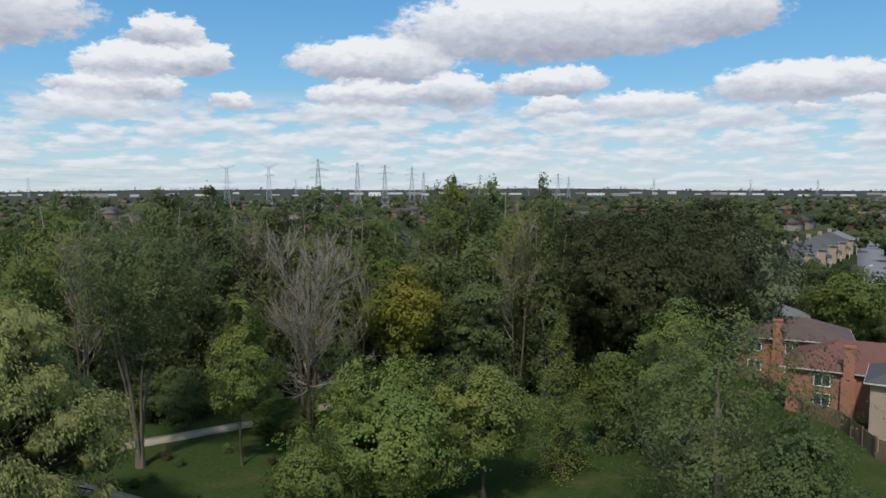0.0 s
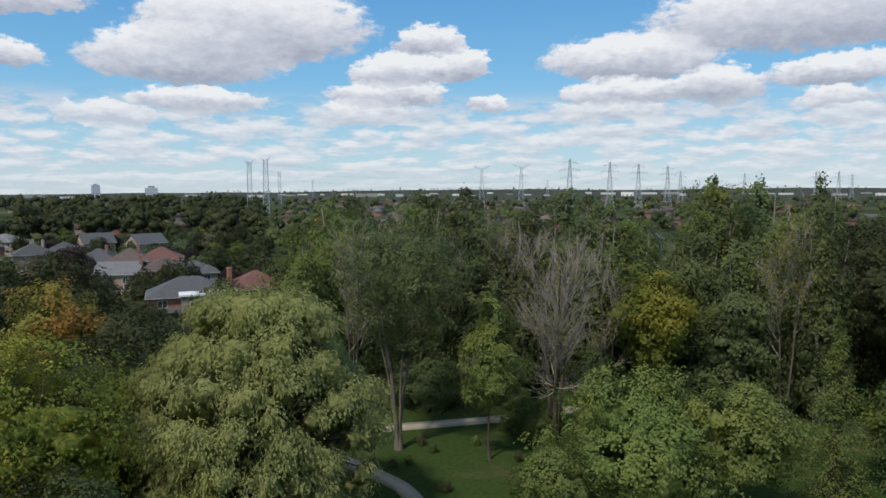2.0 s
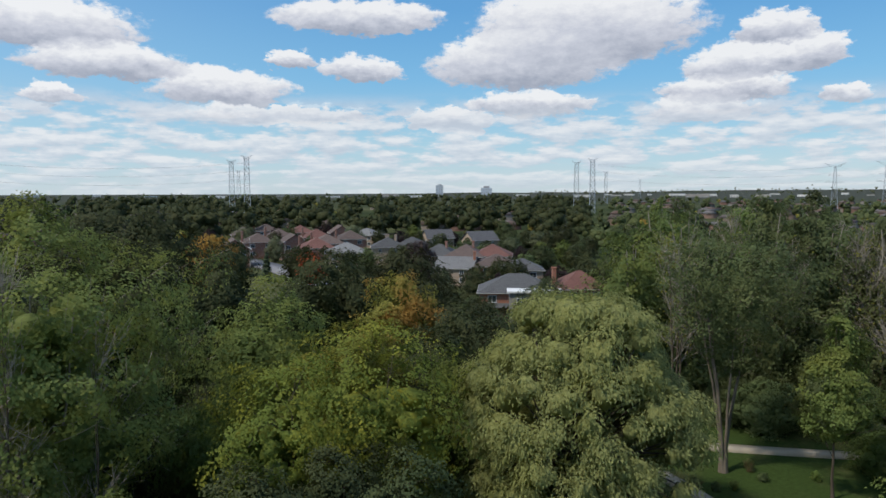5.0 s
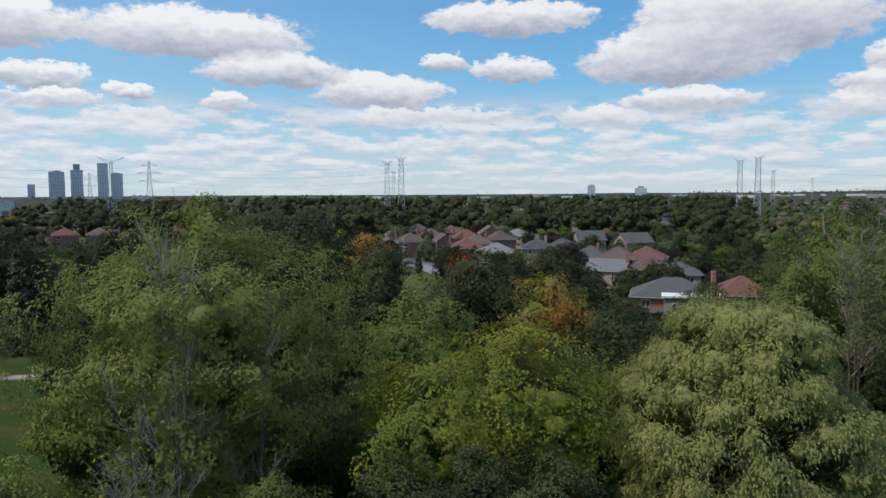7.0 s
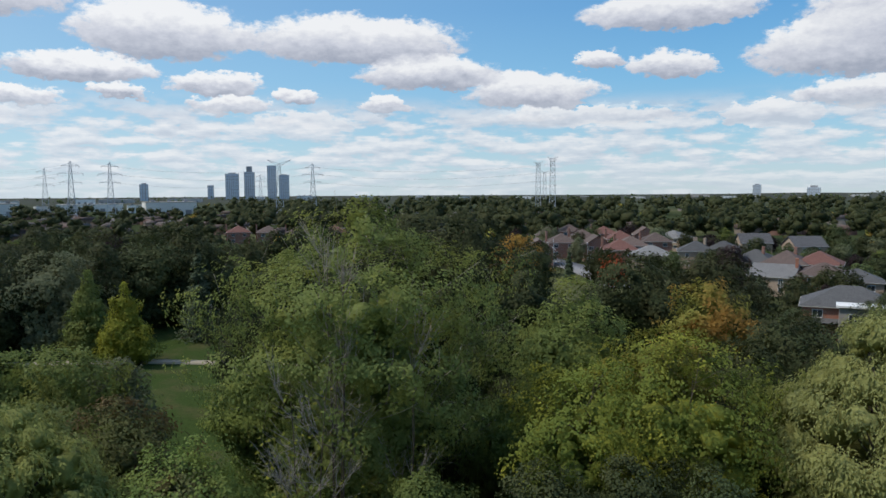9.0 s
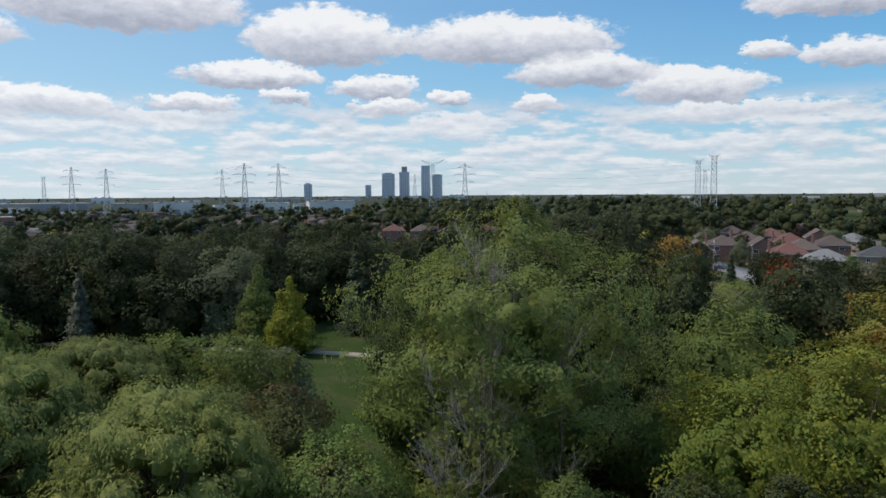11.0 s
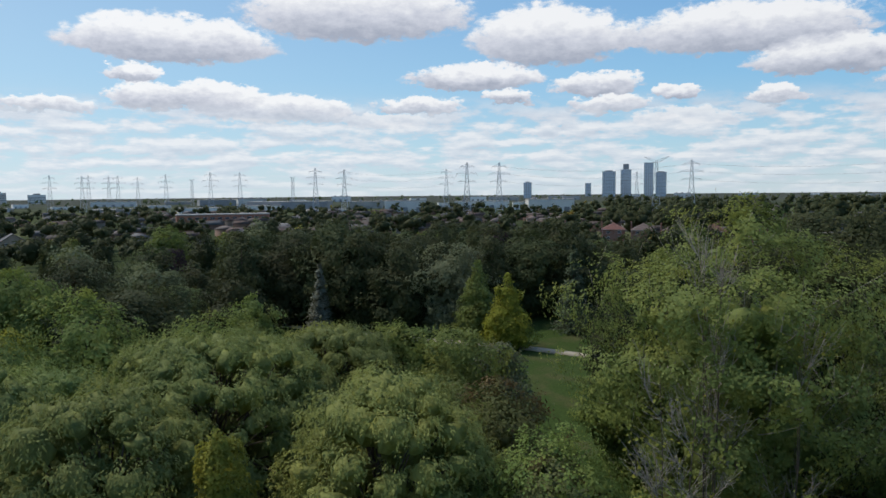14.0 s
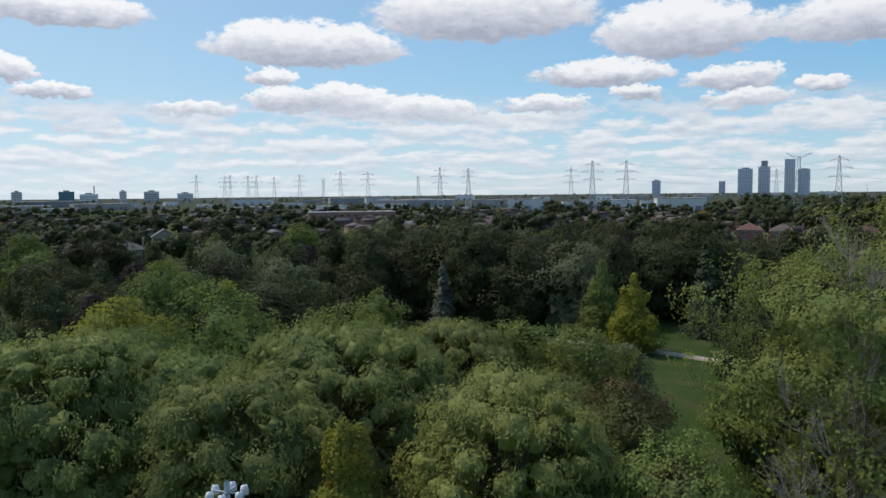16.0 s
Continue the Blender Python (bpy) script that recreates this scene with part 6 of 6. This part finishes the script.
SHRUB = [leafy_tree("shrub", 611 + k, h, r, LEAF_GREEN, BARK, 0.15, 1.1, shape, 0.02, 1.0, 0.45, 0.35, 0.5, None, 12, 0.012, 1, 30)
         for k, (h, r, shape) in enumerate(((6.0, 3.0, "dome"), (6.5, 2.7, "round")))]
SHADES = {"dark": LEAF_DARK, "green": LEAF_GREEN, "olive": LEAF_OLIVE, "grey": LEAF_GREY, "lime": LEAF_LIME, "rust": LEAF_RUST, "poplar": LEAF_POPLAR, "purple": LEAF_PURPLE, "dull": LEAF_DULL, "wood": LEAF_WOOD}
WORDS = {"dark": "dark green", "green": "green", "olive": "light olive-green", "grey": "grey-green", "lime": "yellow-green", "rust": "reddish-brown", "poplar": "green", "purple": "purple-leaved", "dull": "dull grey-green", "wood": "deep green"}
planted = []
started = set()


def wood(rng, az0, az1, d0, d1, n, h0, h1, shades, protos, gap, noun, group):
    made, tries = 0, 0
    while made < n and tries < n * 30:
        tries += 1
        az = rng.uniform(az0, az1)
        d = math.sqrt(rng.uniform(d0 ** 2, d1 ** 2))
        p = bearing(az, d)
        if any((p - bearing(a, e)).length < g for a, e, g in TAKEN) or any((p - q).length < gap for q in planted):
            continue
        planted.append(p)
        made += 1
        shade = shades[rng.integers(len(shades))]
        base = protos[rng.integers(len(protos))]
        size = rng.uniform(h0, h1) / {id(x): y for x, y in zip(PROTO + PROTO_FAR + SHRUB + SLIM, (14, 15, 13, 16, 14, 15, 13, 16, 6, 6.5, 18, 18, 18))}[id(base)]
        if id(base) not in started:
            started.add(id(base))
            ob = stand(base, az, d, 0, 1, 1, "", noun, group)
        else:
            ob = plant(base, az, d, rng.uniform(0, 360), size, rng.uniform(0.9, 1.12))
        for c in ob.children:
            if c.name.startswith("crown"):
                c.material_slots[0].link = "OBJECT"
                c.material_slots[0].material = SHADES[shade]
        tagged(ob, WORDS[shade] + (" broad tree in the woods" if noun == "tree" else " leafy shrub in the thicket"), noun, group)


rng = np.random.default_rng(77)
WOODS, THICKET = "trees of the woods", "shrubs of the thicket"
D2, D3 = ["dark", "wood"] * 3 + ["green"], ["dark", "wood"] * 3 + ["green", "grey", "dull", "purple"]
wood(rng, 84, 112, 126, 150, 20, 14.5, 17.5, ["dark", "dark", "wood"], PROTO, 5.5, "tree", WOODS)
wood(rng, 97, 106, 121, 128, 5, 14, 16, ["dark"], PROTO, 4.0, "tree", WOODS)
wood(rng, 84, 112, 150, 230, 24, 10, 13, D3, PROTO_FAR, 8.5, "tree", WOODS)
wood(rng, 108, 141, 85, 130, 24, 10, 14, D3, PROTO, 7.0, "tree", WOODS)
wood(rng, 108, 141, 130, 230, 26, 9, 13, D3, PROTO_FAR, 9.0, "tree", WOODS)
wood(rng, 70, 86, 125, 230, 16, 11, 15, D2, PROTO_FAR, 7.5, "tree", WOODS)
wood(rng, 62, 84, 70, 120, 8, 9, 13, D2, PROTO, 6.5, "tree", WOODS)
wood(rng, 33, 64, 96, 122, 18, 6, 8, D2, PROTO, 4.5, "tree", WOODS)
wood(rng, 39, 48, 212, 256, 10, 6, 7.5, D3, PROTO_FAR, 4.0, "tree", WOODS)
wood(rng, 33, 48, 146, 166, 14, 5.5, 7.5, D3, PROTO_FAR, 4.0, "tree", WOODS)
wood(rng, 33, 66, 150, 330, 56, 6, 9.5, D3, PROTO_FAR, 5.0, "tree", WOODS)
wood(rng, 33, 37, 155, 245, 9, 6, 8.5, D2, PROTO_FAR, 5.0, "tree", WOODS)
wood(rng, 60, 72, 100, 150, 7, 11, 14, D2, PROTO, 6.5, "tree", WOODS)
wood(rng, -9, 32, 77, 102, 44, 16.5, 20.3, ["dull", "dull", "wood", "poplar"], SLIM, 3.0, "tree", WOODS)
wood(rng, -8, 32, 100, 200, 24, 10, 14, D3, PROTO_FAR, 7.0, "tree", WOODS)
wood(rng, -24, -8, 92, 180, 18, 14, 18, ["dark"], PROTO_FAR, 7.0, "tree", WOODS)
wood(rng, -30, -22, 180, 198, 10, 5, 6.5, D3, PROTO_FAR, 3.0, "tree", WOODS)
wood(rng, -36, -22, 150, 200, 12, 5.5, 7, D3, PROTO_FAR, 4.5, "tree", WOODS)
wood(rng, -36, -24, 115, 150, 8, 7, 9, D3, PROTO, 7.0, "tree", WOODS)
wood(rng, 62, 141, 33, 50, 18, 5.5, 8.0, ["green", "olive", "green", "rust"], SHRUB, 4.0, "shrub", THICKET)
wood(rng, 98, 141, 50, 80, 16, 7.0, 9.5, ["green", "olive", "green"], SHRUB, 4.5, "shrub", THICKET)
wood(rng, 37, 62, 46, 66, 10, 6.0, 8.5, ["green", "dark", "green"], SHRUB, 4.0, "shrub", THICKET)
wood(rng, 62, 84, 52, 75, 8, 6.0, 8.5, ["green", "dark"], SHRUB, 4.0, "shrub", THICKET)
wood(rng, 6, 14, 63, 69, 6, 2.4, 4.0, ["green", "poplar"], SHRUB, 1.8, "shrub", THICKET)
wood(rng, 12, 27, 52, 66, 9, 0.6, 1.2, ["dull", "rust", "olive"], SHRUB, 1.0, "shrub", THICKET)
wood(rng, -5, 30, 74, 88, 16, 4.0, 7.0, ["poplar", "dull"], SHRUB, 3.5, "shrub", THICKET)
wood(rng, -36, -15, 38, 66, 8, 4.0, 6.0, ["green", "grey"], SHRUB, 4.0, "shrub", THICKET)


def floodlight_mast(h):
    """A sports-field mast: a pole, a ring of crossbars and white lamp heads."""
    root = new("floodlight_mast")
    t = Tubes()
    t.add([(0, 0, 0), (0, 0, h * 0.5), (0, 0, h)], [0.16, 0.13, 0.09], 10)
    piece("pole", t.mesh("pole", HAZED_STEEL), root)
    for z, reach in ((h - 0.35, 0.55), (h - 0.95, 0.6)):
        for a in (0, 90):
            t = Tubes()
            c, s = math.cos(radians(a)), math.sin(radians(a))
            t.add([(-c * reach, -s * reach, z), (c * reach, s * reach, z)], [0.035, 0.035], 5)
            piece("crossbar", t.mesh("crossbar", HAZED_STEEL), root)
        for k in range(6):
            a = radians(60 * k + (15 if z > h - 0.5 else 40))
            t = Tubes()
            p = np.array([math.cos(a) * reach, math.sin(a) * reach, z])
            t.add([p + [0, 0, 0.14], p + [0, 0, 0.10], p, p + [0, 0, -0.16], p + [0, 0, -0.17]], [0.03, 0.11, 0.13, 0.15, 0.02], 10)
            piece("lamp_head", t.mesh("lamp_head", WHITE_PAINT), root, "white lamp housing")
    return root


stand(floodlight_mast(13.9), 123.6, 24, 0, 1, 1, "tall grey mast with a cluster of white floodlights", "floodlight mast")


def street_lamp():
    root = new("street_lamp")
    t = Tubes()
    t.add([(0, 0, 0), (0, 0, 4), (0, 0, 8.0)], [0.11, 0.09, 0.07], 8)
    piece("pole", t.mesh("pole", CONCRETE), root)
    t = Tubes()
    t.add([(0, 0, 7.9), (0.5, 0, 8.4), (1.6, 0, 8.6)], [0.05, 0.04, 0.04], 6)
    piece("arm", t.mesh("arm", HAZED_STEEL), root)
    part("lamp_head", box(bmesh.new(), (1.5, -0.14, 8.5), (2.2, 0.14, 8.68), 0.03), WHITE_PAINT, root)
    return root


lamp = stand(street_lamp(), 59.2, 225, 150, 1, 1, "pale concrete street lamp with a curved arm", "street lamp", "street lamps")
plant(lamp, 56.6, 212, 150, 1)
plant(lamp, -30.2, 150, 30, 1)
